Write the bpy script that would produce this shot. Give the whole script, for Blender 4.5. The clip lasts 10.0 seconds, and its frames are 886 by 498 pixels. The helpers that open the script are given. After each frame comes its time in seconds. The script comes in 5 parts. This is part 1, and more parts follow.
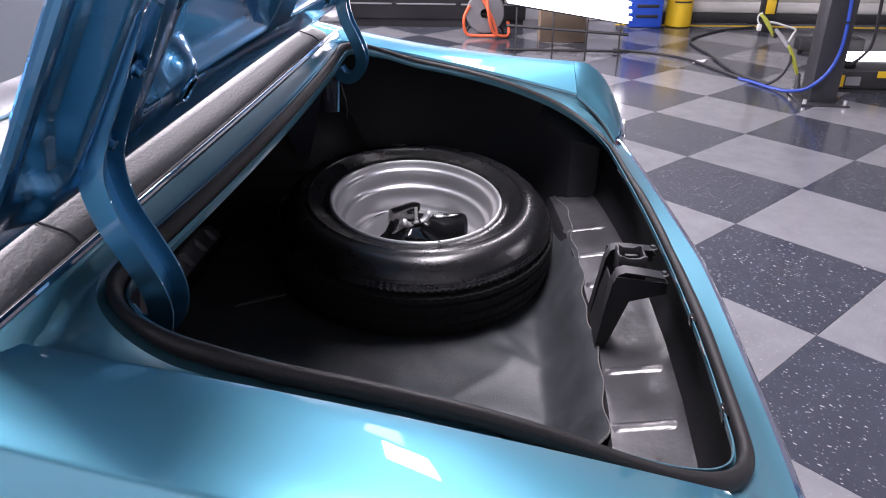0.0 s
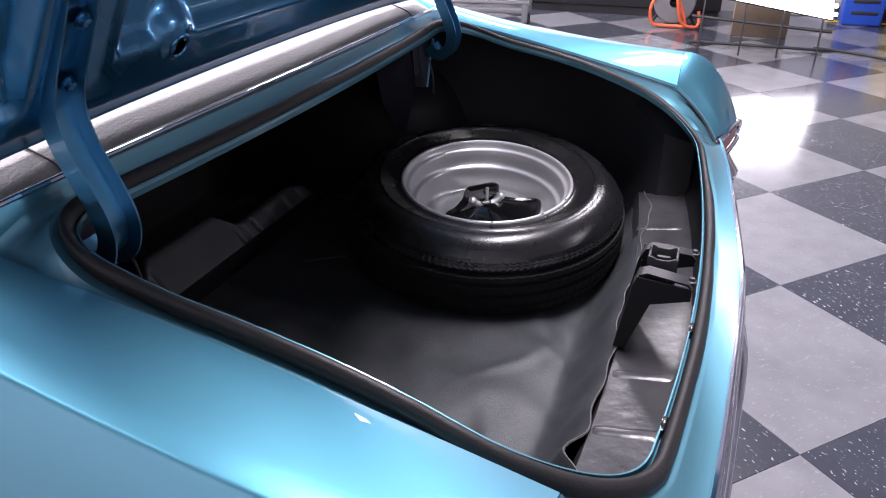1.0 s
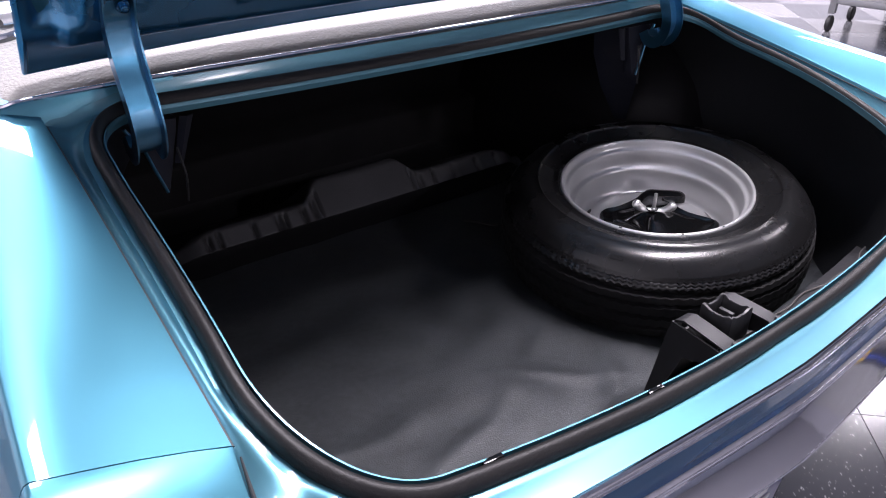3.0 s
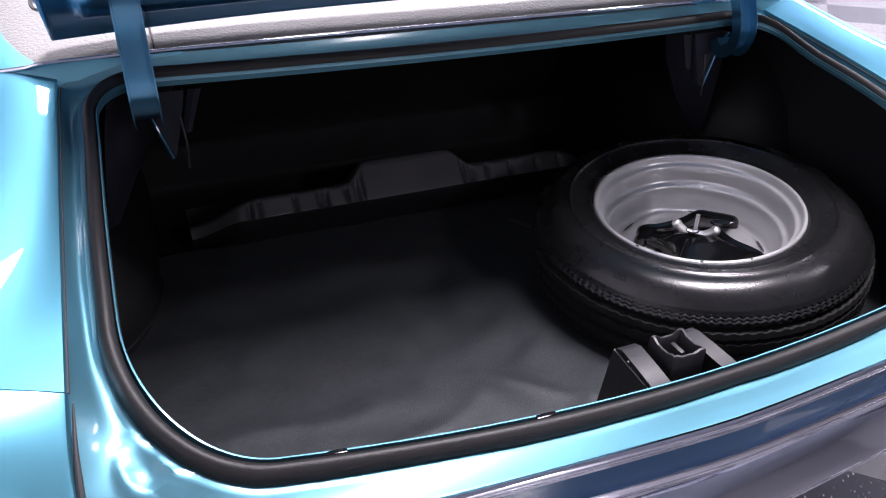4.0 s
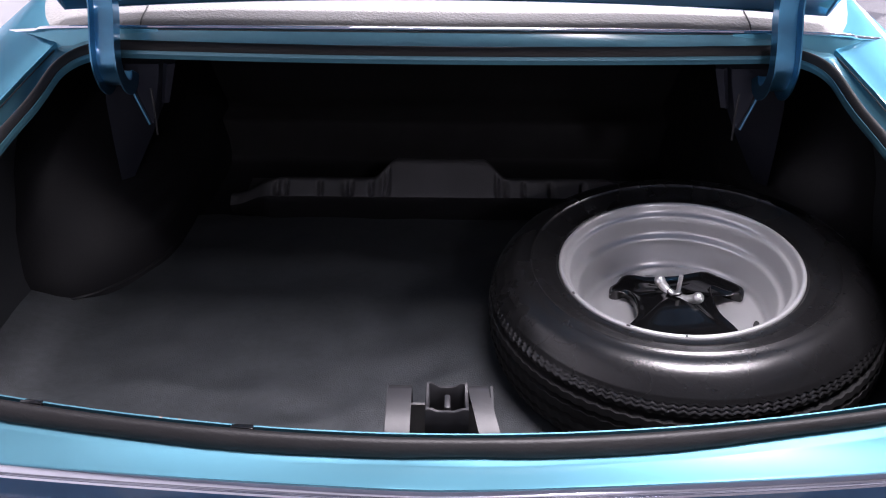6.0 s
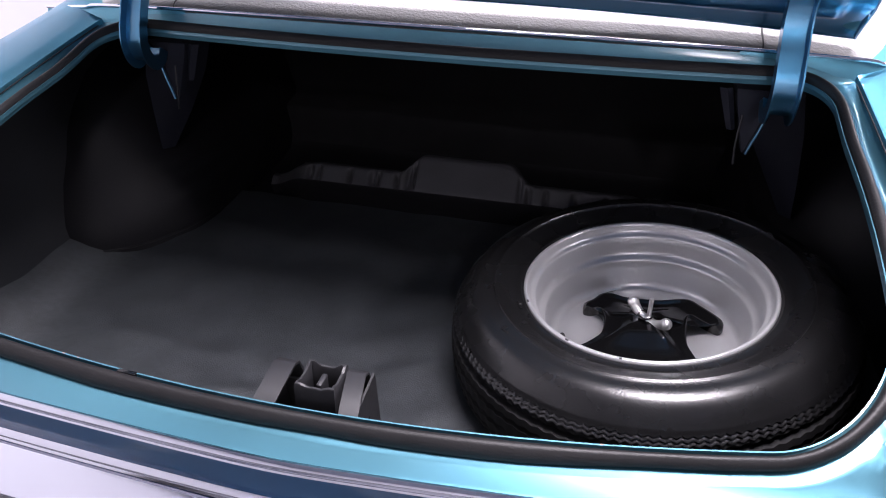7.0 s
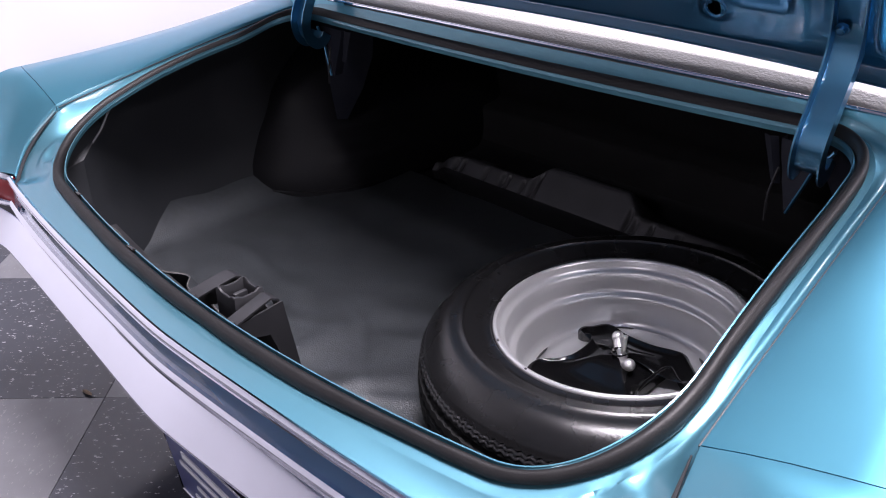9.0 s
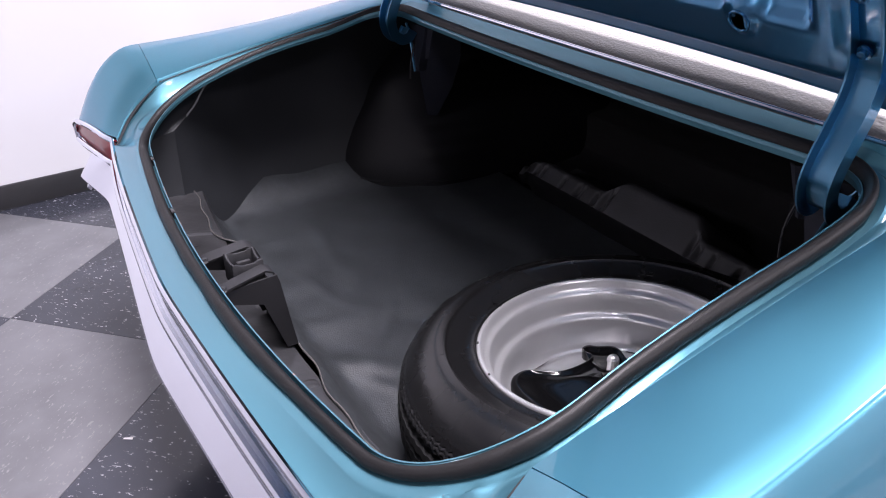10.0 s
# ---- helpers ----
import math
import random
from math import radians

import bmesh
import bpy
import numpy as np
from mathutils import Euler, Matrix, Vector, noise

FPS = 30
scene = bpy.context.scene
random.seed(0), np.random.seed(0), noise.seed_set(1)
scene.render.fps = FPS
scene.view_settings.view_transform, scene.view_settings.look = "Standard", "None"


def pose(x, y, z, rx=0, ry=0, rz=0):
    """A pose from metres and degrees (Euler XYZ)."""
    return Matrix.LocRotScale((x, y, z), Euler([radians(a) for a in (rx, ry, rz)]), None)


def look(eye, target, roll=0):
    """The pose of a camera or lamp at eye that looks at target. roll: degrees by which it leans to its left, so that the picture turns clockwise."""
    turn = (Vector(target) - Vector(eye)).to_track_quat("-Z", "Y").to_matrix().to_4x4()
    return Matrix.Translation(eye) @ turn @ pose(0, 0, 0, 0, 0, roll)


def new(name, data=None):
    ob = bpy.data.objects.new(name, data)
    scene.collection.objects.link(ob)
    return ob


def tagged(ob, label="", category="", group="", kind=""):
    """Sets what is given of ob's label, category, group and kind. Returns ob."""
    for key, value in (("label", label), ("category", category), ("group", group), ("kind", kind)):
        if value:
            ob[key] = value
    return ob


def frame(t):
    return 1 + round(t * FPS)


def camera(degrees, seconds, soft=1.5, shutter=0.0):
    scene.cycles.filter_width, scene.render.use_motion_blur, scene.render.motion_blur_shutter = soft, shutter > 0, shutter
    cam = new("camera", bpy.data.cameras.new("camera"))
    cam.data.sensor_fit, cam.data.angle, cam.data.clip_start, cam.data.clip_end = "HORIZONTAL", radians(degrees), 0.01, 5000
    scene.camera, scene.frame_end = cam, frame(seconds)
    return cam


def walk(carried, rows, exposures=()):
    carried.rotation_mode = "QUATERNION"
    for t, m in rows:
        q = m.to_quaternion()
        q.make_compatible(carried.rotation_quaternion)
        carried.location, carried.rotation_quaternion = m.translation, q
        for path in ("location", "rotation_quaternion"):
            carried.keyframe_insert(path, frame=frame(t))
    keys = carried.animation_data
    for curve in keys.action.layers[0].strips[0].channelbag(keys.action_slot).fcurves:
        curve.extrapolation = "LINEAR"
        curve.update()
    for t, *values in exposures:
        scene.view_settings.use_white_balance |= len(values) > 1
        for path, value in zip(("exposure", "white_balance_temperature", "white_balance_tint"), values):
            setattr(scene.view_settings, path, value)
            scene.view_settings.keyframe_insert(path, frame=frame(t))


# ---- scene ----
cam = camera(62.74, 10.0, 1.1)
PATH = [
    (0, (-1.1202, 0.3572, 1.2667), (0.6676, 0.4783, 0.3785), 0.18),
    (0.5, (-1.1211, 0.2129, 1.2614), (0.6286, 0.6003, 0.3735), -0.20),
    (1, (-1.0830, 0.0950, 1.2564), (0.5862, 0.6978, 0.3343), -0.01),
    (1.5, (-1.0353, -0.0206, 1.2551), (0.5282, 0.7975, 0.3139), 0.12),
    (2, (-0.9683, -0.1299, 1.2583), (0.4517, 0.9017, 0.2994), 0.15),
    (2.5, (-0.8922, -0.2191, 1.2559), (0.3632, 1.0010, 0.2888), 0.33),
    (3, (-0.7842, -0.3021, 1.2561), (0.2685, 1.0839, 0.2707), 0.43),
    (4.5, (-0.3997, -0.4742, 1.2648), (0.0743, 1.1841, 0.2523), 0.47),
    (5, (-0.2609, -0.4931, 1.2609), (0.0227, 1.2106, 0.2524), 0.29),
    (5.5, (-0.1305, -0.5017, 1.2619), (0.0104, 1.2182, 0.2509), 0.17),
    (7, (0.2818, -0.4902, 1.2560), (-0.0971, 1.2004, 0.2569), 1.04),
    (7.5, (0.4256, -0.4698, 1.2519), (-0.1807, 1.1624, 0.2679), 0.76),
    (8, (0.5770, -0.4376, 1.2531), (-0.2506, 1.1033, 0.2832), 0.85),
    (8.5, (0.6914, -0.3966, 1.2528), (-0.3199, 1.0395, 0.2962), 0.96),
    (9, (0.8054, -0.3361, 1.2525), (-0.3845, 0.9590, 0.3001), 1.08),
    (9.5, (0.9017, -0.2519, 1.2519), (-0.4454, 0.8820, 0.3035), 0.97),
    (10, (0.9831, -0.1436, 1.2556), (-0.5051, 0.7925, 0.3023), 1.02),
]
walk(cam, [(t, look(eye, target, roll)) for t, eye, target, roll in PATH], [(0, 0.0), (2.5, 0.03), (4.0, 0.12), (5.5, 0.2), (7.0, 0.12), (8.5, 0.03), (10, 0.0)])

# ---- light ----
world = bpy.data.worlds.new("room_air")
scene.world = world
world.use_nodes = True
world.node_tree.nodes["Background"].inputs[0].default_value = (0.75, 0.8, 0.9, 1)
world.node_tree.nodes["Background"].inputs[1].default_value = 0.05
LAMP = 92.0
# unseen ceiling panels, some traced from reflections, others added as fill: place, width and depth
LIGHTS = [(0.5, 0.28, 1.1, 0.75), (0.05, 3.75, 1.4, 0.4), (0.7, 5.2, 0.6, 0.5), (3.6, 4.7, 0.5, 1.1), (5.6, 3.9, 0.5, 1.1), (1.4, -4.6, 0.4, 0.6), (5.9, 1.9, 0.6, 1.1), (0.9, 2.38, 0.36, 0.28), (-0.65, 2.22, 0.34, 0.28), (3.5, -0.15, 0.8, 0.34)]


# ---- materials ----
def material(name, base, rough=0.5, metal=0.0, coat=0.0, vary=0.0, scale=20.0, bump=0.0, bump_scale=200.0, emit=0.0, fine=0.0, fine_scale=300.0, coat_rough=0.03):
    m = bpy.data.materials.new(name)
    m.use_nodes = True
    nt = m.node_tree
    b = nt.nodes["Principled BSDF"]
    b.inputs["Base Color"].default_value = (*base, 1)
    b.inputs["Roughness"].default_value = rough
    b.inputs["Metallic"].default_value = metal
    b.inputs["Coat Weight"].default_value = coat
    b.inputs["Coat Roughness"].default_value = coat_rough
    if emit:
        b.inputs["Emission Color"].default_value = (1.0, 0.92, 1.02, 1)
        b.inputs["Emission Strength"].default_value = emit
    geo = nt.nodes.new("ShaderNodeTexCoord")
    if vary or fine:
        n1 = nt.nodes.new("ShaderNodeTexNoise")
        n1.inputs["Scale"].default_value, n1.inputs["Detail"].default_value = scale, 5
        n2 = nt.nodes.new("ShaderNodeTexNoise")
        n2.inputs["Scale"].default_value, n2.inputs["Detail"].default_value = fine_scale, 2
        nt.links.new(geo.outputs["Object"], n1.inputs["Vector"])
        nt.links.new(geo.outputs["Object"], n2.inputs["Vector"])
        add = nt.nodes.new("ShaderNodeMath")
        add.operation = "MULTIPLY_ADD"
        nt.links.new(n1.outputs["Fac"], add.inputs[0])
        add.inputs[1].default_value = 2 * vary
        add.inputs[2].default_value = 1 - vary - fine
        add2 = nt.nodes.new("ShaderNodeMath")
        add2.operation = "MULTIPLY_ADD"
        nt.links.new(n2.outputs["Fac"], add2.inputs[0])
        add2.inputs[1].default_value = 2 * fine
        nt.links.new(add.outputs[0], add2.inputs[2])
        mul = nt.nodes.new("ShaderNodeVectorMath")
        mul.operation = "SCALE"
        mul.inputs[0].default_value = base
        nt.links.new(add2.outputs[0], mul.inputs["Scale"])
        nt.links.new(mul.outputs[0], b.inputs["Base Color"])
        r = nt.nodes.new("ShaderNodeMapRange")
        r.inputs["To Min"].default_value = max(0.02, rough * 0.8)
        r.inputs["To Max"].default_value = min(1, rough * 1.2)
        nt.links.new(n1.outputs["Fac"], r.inputs["Value"])
        nt.links.new(r.outputs[0], b.inputs["Roughness"])
    if bump:
        n3 = nt.nodes.new("ShaderNodeTexNoise")
        n3.inputs["Scale"].default_value, n3.inputs["Detail"].default_value = bump_scale, 4
        nt.links.new(geo.outputs["Object"], n3.inputs["Vector"])
        bp = nt.nodes.new("ShaderNodeBump")
        bp.inputs["Strength"].default_value = bump
        bp.inputs["Distance"].default_value = 0.002
        nt.links.new(n3.outputs["Fac"], bp.inputs["Height"])
        nt.links.new(bp.outputs[0], b.inputs["Normal"])
    return m


def flake_tile(name, base, fleck, amount, rough):
    """Vinyl composition tile: mottled ground with small streaky flecks; each tile is shifted and tinted by its own random."""
    m = material(name, base, rough, bump=0.08, bump_scale=60)
    nt = m.node_tree
    b = nt.nodes["Principled BSDF"]
    info = nt.nodes.new("ShaderNodeObjectInfo")
    co = nt.nodes.new("ShaderNodeTexCoord")
    off = nt.nodes.new("ShaderNodeVectorMath")
    off.operation = "MULTIPLY_ADD"
    nt.links.new(info.outputs["Random"], off.inputs[0])
    off.inputs[1].default_value = (37, 53, 11)
    nt.links.new(co.outputs["Object"], off.inputs[2])
    stretch = nt.nodes.new("ShaderNodeMapping")
    stretch.inputs["Scale"].default_value = (1.0, 2.2, 1)
    nt.links.new(off.outputs[0], stretch.inputs["Vector"])
    v = nt.nodes.new("ShaderNodeTexNoise")
    v.inputs["Scale"].default_value, v.inputs["Detail"].default_value, v.inputs["Roughness"].default_value = 62, 3, 0.6
    nt.links.new(stretch.outputs[0], v.inputs["Vector"])
    ramp = nt.nodes.new("ShaderNodeMapRange")
    ramp.inputs["From Min"].default_value, ramp.inputs["From Max"].default_value = amount, amount + 0.05
    nt.links.new(v.outputs["Fac"], ramp.inputs["Value"])
    n = nt.nodes.new("ShaderNodeTexNoise")
    n.inputs["Scale"].default_value, n.inputs["Detail"].default_value = 9, 8
    nt.links.new(off.outputs[0], n.inputs["Vector"])
    k = nt.nodes.new("ShaderNodeMath")
    k.operation = "MULTIPLY_ADD"
    nt.links.new(n.outputs["Fac"], k.inputs[0])
    k.inputs[1].default_value, k.inputs[2].default_value = 0.55, 0.68
    k2 = nt.nodes.new("ShaderNodeMath")
    k2.operation = "MULTIPLY_ADD"
    nt.links.new(info.outputs["Random"], k2.inputs[0])
    k2.inputs[1].default_value = 0.16
    nt.links.new(k.outputs[0], k2.inputs[2])
    tint = nt.nodes.new("ShaderNodeVectorMath")
    tint.operation = "SCALE"
    tint.inputs[0].default_value = base
    nt.links.new(k2.outputs[0], tint.inputs["Scale"])
    mix = nt.nodes.new("ShaderNodeMix")
    mix.data_type = "RGBA"
    nt.links.new(ramp.outputs[0], mix.inputs["Factor"])
    nt.links.new(tint.outputs[0], mix.inputs["A"])
    mix.inputs["B"].default_value = (*fleck, 1)
    nt.links.new(mix.outputs["Result"], b.inputs["Base Color"])
    return m


def metal_flake(name, base, rough, metal):
    """Metallic paint under a clear coat, with fine flake sparkle in the normal."""
    m = material(name, base, rough, metal=metal, coat=1.0, vary=0.04, scale=3, bump=0.05, bump_scale=2500, coat_rough=0.025)
    m.node_tree.nodes["Principled BSDF"].inputs["Specular Tint"].default_value = (0.5, 0.7, 1.0, 1)
    return m


PAINT = metal_flake("teal_metallic_paint", (0.098, 0.300, 0.390), 0.39, 0.92)
PAINT_GUTTER = metal_flake("teal_unpolished_gutter_paint", (0.093, 0.240, 0.300), 0.46, 0.82)
PAINT_GUTTER.node_tree.nodes["Principled BSDF"].inputs["Coat Roughness"].default_value = 0.14
# body teal again, darkened and blued for the dim side of the lid
PAINT_IN = metal_flake("teal_metallic_shaded", (0.048, 0.195, 0.355), 0.29, 0.95)
# body teal, partly darkened for the shade on the hinge arms
PAINT_HINGE = metal_flake("teal_metallic_half_shaded", (0.075, 0.25, 0.40), 0.31, 0.94)
BLUE = material("dark_blue_panel", (0.03, 0.09, 0.18), 0.12, coat=1.0, vary=0.1, scale=6)
CHROME = material("chrome", (0.82, 0.83, 0.92), 0.06, metal=1.0, vary=0.03, scale=15)
RUBBER = material("weatherstrip_rubber", (0.0088, 0.0083, 0.0088), 0.5, vary=0.25, scale=25, bump=0.2, bump_scale=350, fine=0.1)
RUBBER.node_tree.nodes["Principled BSDF"].inputs["Specular IOR Level"].default_value = 0.28
TYRE = material("tyre_rubber", (0.0075, 0.0075, 0.008), 0.27, vary=0.1, scale=12, bump=0.12, bump_scale=300)
RIM = material("silver_rim_paint", (0.56, 0.562, 0.567), 0.30, metal=0.55, vary=0.07, scale=18, bump=0.03, bump_scale=500)
BLACK = material("black_gloss_paint", (0.005, 0.005, 0.0055), 0.14, coat=0.15, vary=0.3, scale=30)
TREAD = material("dull_tread_rubber", (0.0075, 0.0075, 0.008), 0.78, vary=0.3, scale=14, bump=0.2, bump_scale=250)
TREAD.node_tree.nodes["Principled BSDF"].inputs["Specular IOR Level"].default_value = 0.25
SATIN = material("black_satin_steel", (0.0135, 0.0135, 0.0155), 0.5, vary=0.3, scale=25, bump=0.1, bump_scale=150)
MAT = material("black_vinyl_mat", (0.0325, 0.0362, 0.0396), 0.45, vary=0.42, scale=16, bump=0.5, bump_scale=420, fine=0.45, fine_scale=90)
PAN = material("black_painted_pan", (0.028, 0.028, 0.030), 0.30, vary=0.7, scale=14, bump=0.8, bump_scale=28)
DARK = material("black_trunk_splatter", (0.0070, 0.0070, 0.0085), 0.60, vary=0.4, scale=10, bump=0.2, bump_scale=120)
DARK.node_tree.nodes["Principled BSDF"].inputs["Specular IOR Level"].default_value = 0.3
LINER = material("black_side_liner", (0.013, 0.0145, 0.017), 0.55, vary=0.35, scale=7, bump=0.25, bump_scale=420)
# shadow under the shelf put into the colour of brackets and braces
BRACE = material("shaded_navy", (0.005, 0.007, 0.016), 0.75, vary=0.3, scale=20, bump=0.1, bump_scale=80)
# dusty black, raised in tone for the light on the slanted step
DUSTY = material("lit_dusty_pressing", (0.054, 0.054, 0.058), 0.5, vary=0.4, scale=11, bump=0.2, bump_scale=300)
WALL_G = material("grey_wall_paint", (0.30, 0.295, 0.315), 0.6, vary=0.05, scale=2)
EDGE = material("mat_cut_edge", (0.075, 0.07, 0.066), 0.8, vary=0.2, scale=40)
VINYL = material("grey_vinyl_roof", (0.190, 0.184, 0.177), 0.62, vary=0.12, scale=14, bump=0.9, bump_scale=210, fine=0.25, fine_scale=260)
VINYL.node_tree.nodes["Principled BSDF"].inputs["Specular IOR Level"].default_value = 0.6
VINYL.node_tree.nodes["Principled BSDF"].inputs["Sheen Weight"].default_value = 0.35
VINYL.node_tree.nodes["Principled BSDF"].inputs["Sheen Roughness"].default_value = 0.5
# near-black: the darkness deep in the boot is put into this colour
FELT = material("deep_shade_black", (0.004, 0.004, 0.0048), 0.95, vary=0.3, scale=15, bump=0.3, bump_scale=200)
ZINC = material("zinc_plated", (0.82, 0.81, 0.80), 0.42, metal=1.0, vary=0.12, scale=120)
RUST = material("bare_rusty_edge", (0.22, 0.15, 0.12), 0.7, vary=0.4, scale=80)
RED = material("red_lamp_lens", (0.30, 0.012, 0.018), 0.3, coat=0.4, vary=0.15, scale=60)
STEEL = material("dull_bright_moulding", (0.55, 0.55, 0.57), 0.25, metal=1.0, vary=0.05)
GLASS = material("dark_window_glass", (0.05, 0.055, 0.06), 0.04, coat=1.0)
WHITE = material("white_wall_paint", (0.60, 0.598, 0.622), 0.6, vary=0.03, scale=2, bump=0.06, bump_scale=80)
CEIL = material("grey_ceiling", (0.36, 0.385, 0.45), 0.8, vary=0.05, scale=3)
BASEB = material("black_vinyl_base", (0.02, 0.02, 0.022), 0.45, vary=0.2, scale=20)
SHUT = material("white_shutter_steel", (0.62, 0.62, 0.60), 0.45, vary=0.1, scale=8)
GLOW = material("lamp_diffuser", (0.9, 0.9, 0.9), 0.5, emit=LAMP)
# weak glow for the added panel that the quarter panel mirrors
DIM = material("added_reflection_glow", (0.9, 0.9, 0.9), 0.5, emit=6.0)
SOFT = material("softbox_diffuser", (0.9, 0.9, 0.9), 0.5, emit=9.0)
FRAME = material("grey_lamp_frame", (0.3, 0.3, 0.31), 0.5, vary=0.1)
BLK = material("matt_black", (0.02, 0.02, 0.022), 0.55, vary=0.2, scale=8)
GREYP = material("grey_plastic", (0.2, 0.2, 0.21), 0.5, vary=0.15, scale=10)
ORANGE = material("orange_hose", (0.75, 0.13, 0.05), 0.5, vary=0.1, scale=30)
BLUEP = material("blue_plastic", (0.02, 0.08, 0.5), 0.4, vary=0.15, scale=12)
YELLOW = material("yellow_plastic", (0.72, 0.47, 0.02), 0.4, vary=0.12, scale=12)
LIME = material("lime_yellow_paint", (0.36, 0.38, 0.05), 0.5, vary=0.25, scale=15)
POST = material("charcoal_lift_paint", (0.03, 0.03, 0.035), 0.4, vary=0.2, scale=6)
CABLE_B = material("blue_hose", (0.02, 0.06, 0.35), 0.4, vary=0.1)
CLOTH = material("white_cloth", (0.7, 0.69, 0.7), 0.9, vary=0.15, scale=30, bump=0.3, bump_scale=60)
WOODB = material("brown_carton", (0.22, 0.16, 0.11), 0.8, vary=0.25, scale=12)
TILE_D = flake_tile("dark_fleck_tile", (0.035, 0.038, 0.050), (0.44, 0.44, 0.46), 0.64, 0.165)
TILE_L = flake_tile("grey_mottled_tile", (0.150, 0.151, 0.163), (0.205, 0.205, 0.21), 0.62, 0.165)
GROUT = material("floor_slab", (0.12, 0.12, 0.12), 0.6, vary=0.2, scale=5)


# ---- building helpers ----
def thing(name, label, category, at=None, group="", kind=""):
    ob = new(name)
    ob.empty_display_size = 0.05
    if at is not None:
        ob.matrix_basis = at
    return tagged(ob, label, category, group, kind)


def part(name, bm, mat, parent=None, label="", smooth=True, auto=40):
    me = bpy.data.meshes.new(name)
    bmesh.ops.recalc_face_normals(bm, faces=bm.faces)
    if smooth:
        for f in bm.faces:
            f.smooth = True
        for e in bm.edges:
            if len(e.link_faces) == 2 and e.calc_face_angle(0) > radians(auto):
                e.smooth = False
    bm.to_mesh(me)
    bm.free()
    me.materials.append(mat)
    ob = new(name, me)
    if parent:
        ob.parent = parent
    if label:
        tagged(ob, label)
    return ob


def grid(rows, closed_u=False, closed_v=False, bm=None):
    """A sheet through rows of points."""
    bm = bm or bmesh.new()
    vs = [[bm.verts.new(p) for p in r] for r in rows]
    n, m = len(vs), len(vs[0])
    for i in range(n if closed_v else n - 1):
        for j in range(m if closed_u else m - 1):
            a, b, c, d = vs[i][j], vs[i][(j + 1) % m], vs[(i + 1) % n][(j + 1) % m], vs[(i + 1) % n][j]
            if len({a, b, c, d}) == 4:
                bm.faces.new((a, b, c, d))
    return bm


def thicken(bm, t):
    """Gives a sheet its thickness."""
    bmesh.ops.recalc_face_normals(bm, faces=bm.faces)
    bmesh.ops.solidify(bm, geom=bm.faces[:], thickness=t)
    return bm


def lathe(profile, n=64, bm=None):
    bm = bm or bmesh.new()
    rings = [[(r * math.cos(2 * math.pi * k / n), r * math.sin(2 * math.pi * k / n), z) for k in range(n)] for r, z in profile]
    return grid(rows=rings, closed_u=True, bm=bm)


def box(x0, x1, y0, y1, z0, z1, bevel=0.0, seg=2, bm=None, m=None):
    own = bmesh.new()
    bmesh.ops.create_cube(own, size=1)
    for v in own.verts:
        v.co = Vector((x0 + (v.co.x + 0.5) * (x1 - x0), y0 + (v.co.y + 0.5) * (y1 - y0), z0 + (v.co.z + 0.5) * (z1 - z0)))
    if bevel:
        bmesh.ops.bevel(own, geom=own.edges[:], offset=bevel, segments=seg, affect="EDGES", profile=0.5)
    if m is not None:
        own.transform(m)
    return merged(bm, own)


def merged(bm, own):
    if bm is None:
        return own
    me = bpy.data.meshes.new("tmp")
    own.to_mesh(me)
    own.free()
    bm.from_mesh(me)
    bpy.data.meshes.remove(me)
    return bm


def tube(path, r, n=10, closed=False, bm=None, flat=1.0):
    """A round tube along a path of points."""
    pts = [Vector(p) for p in path]
    rings = []
    up = Vector((0, 0, 1))
    for i, p in enumerate(pts):
        if closed:
            d = pts[(i + 1) % len(pts)] - pts[i - 1]
        else:
            d = pts[min(i + 1, len(pts) - 1)] - pts[max(i - 1, 0)]
        d.normalize()
        a = d.cross(up)
        if a.length < 0.05:
            a = d.cross(Vector((0, 1, 0)))
        a.normalize()
        b = a.cross(d)
        rr = r[i] if isinstance(r, (list, tuple)) else r
        rings.append([p + a * rr * math.cos(2 * math.pi * k / n) + b * rr * flat * math.sin(2 * math.pi * k / n) for k in range(n)])
    bm = bm or bmesh.new()
    k0 = len(bm.verts)
    grid(rings, closed_u=True, closed_v=closed, bm=bm)
    if not closed:
        bm.verts.ensure_lookup_table()
        bm.faces.new(bm.verts[k0:k0 + n])
        bm.faces.new(bm.verts[-n:])
    return bm


def smooth_path(pts, n=8, closed=False):
    """A Catmull-Rom curve through the points."""
    p = [Vector(q) for q in pts]
    m = len(p)
    out = []
    for i in range(m if closed else m - 1):
        a, b, c, d = (p[(i + k) % m] if closed else p[min(max(i + k, 0), m - 1)] for k in (-1, 0, 1, 2))
        for k in range(n):
            u = k / n
            out.append(0.5 * (2 * b + (c - a) * u + (2 * a - 5 * b + 4 * c - d) * u * u + (3 * b - a - 3 * c + d) * u ** 3))
    if not closed:
        out.append(p[-1])
    return out


def ease(a, b, x):
    u = min(1, max(0, (x - a) / (b - a)))
    return u * u * (3 - 2 * u)


def mirror(bm):
    for v in bm.verts:
        v.co.x = -v.co.x
    bmesh.ops.reverse_faces(bm, faces=bm.faces[:])
    return bm


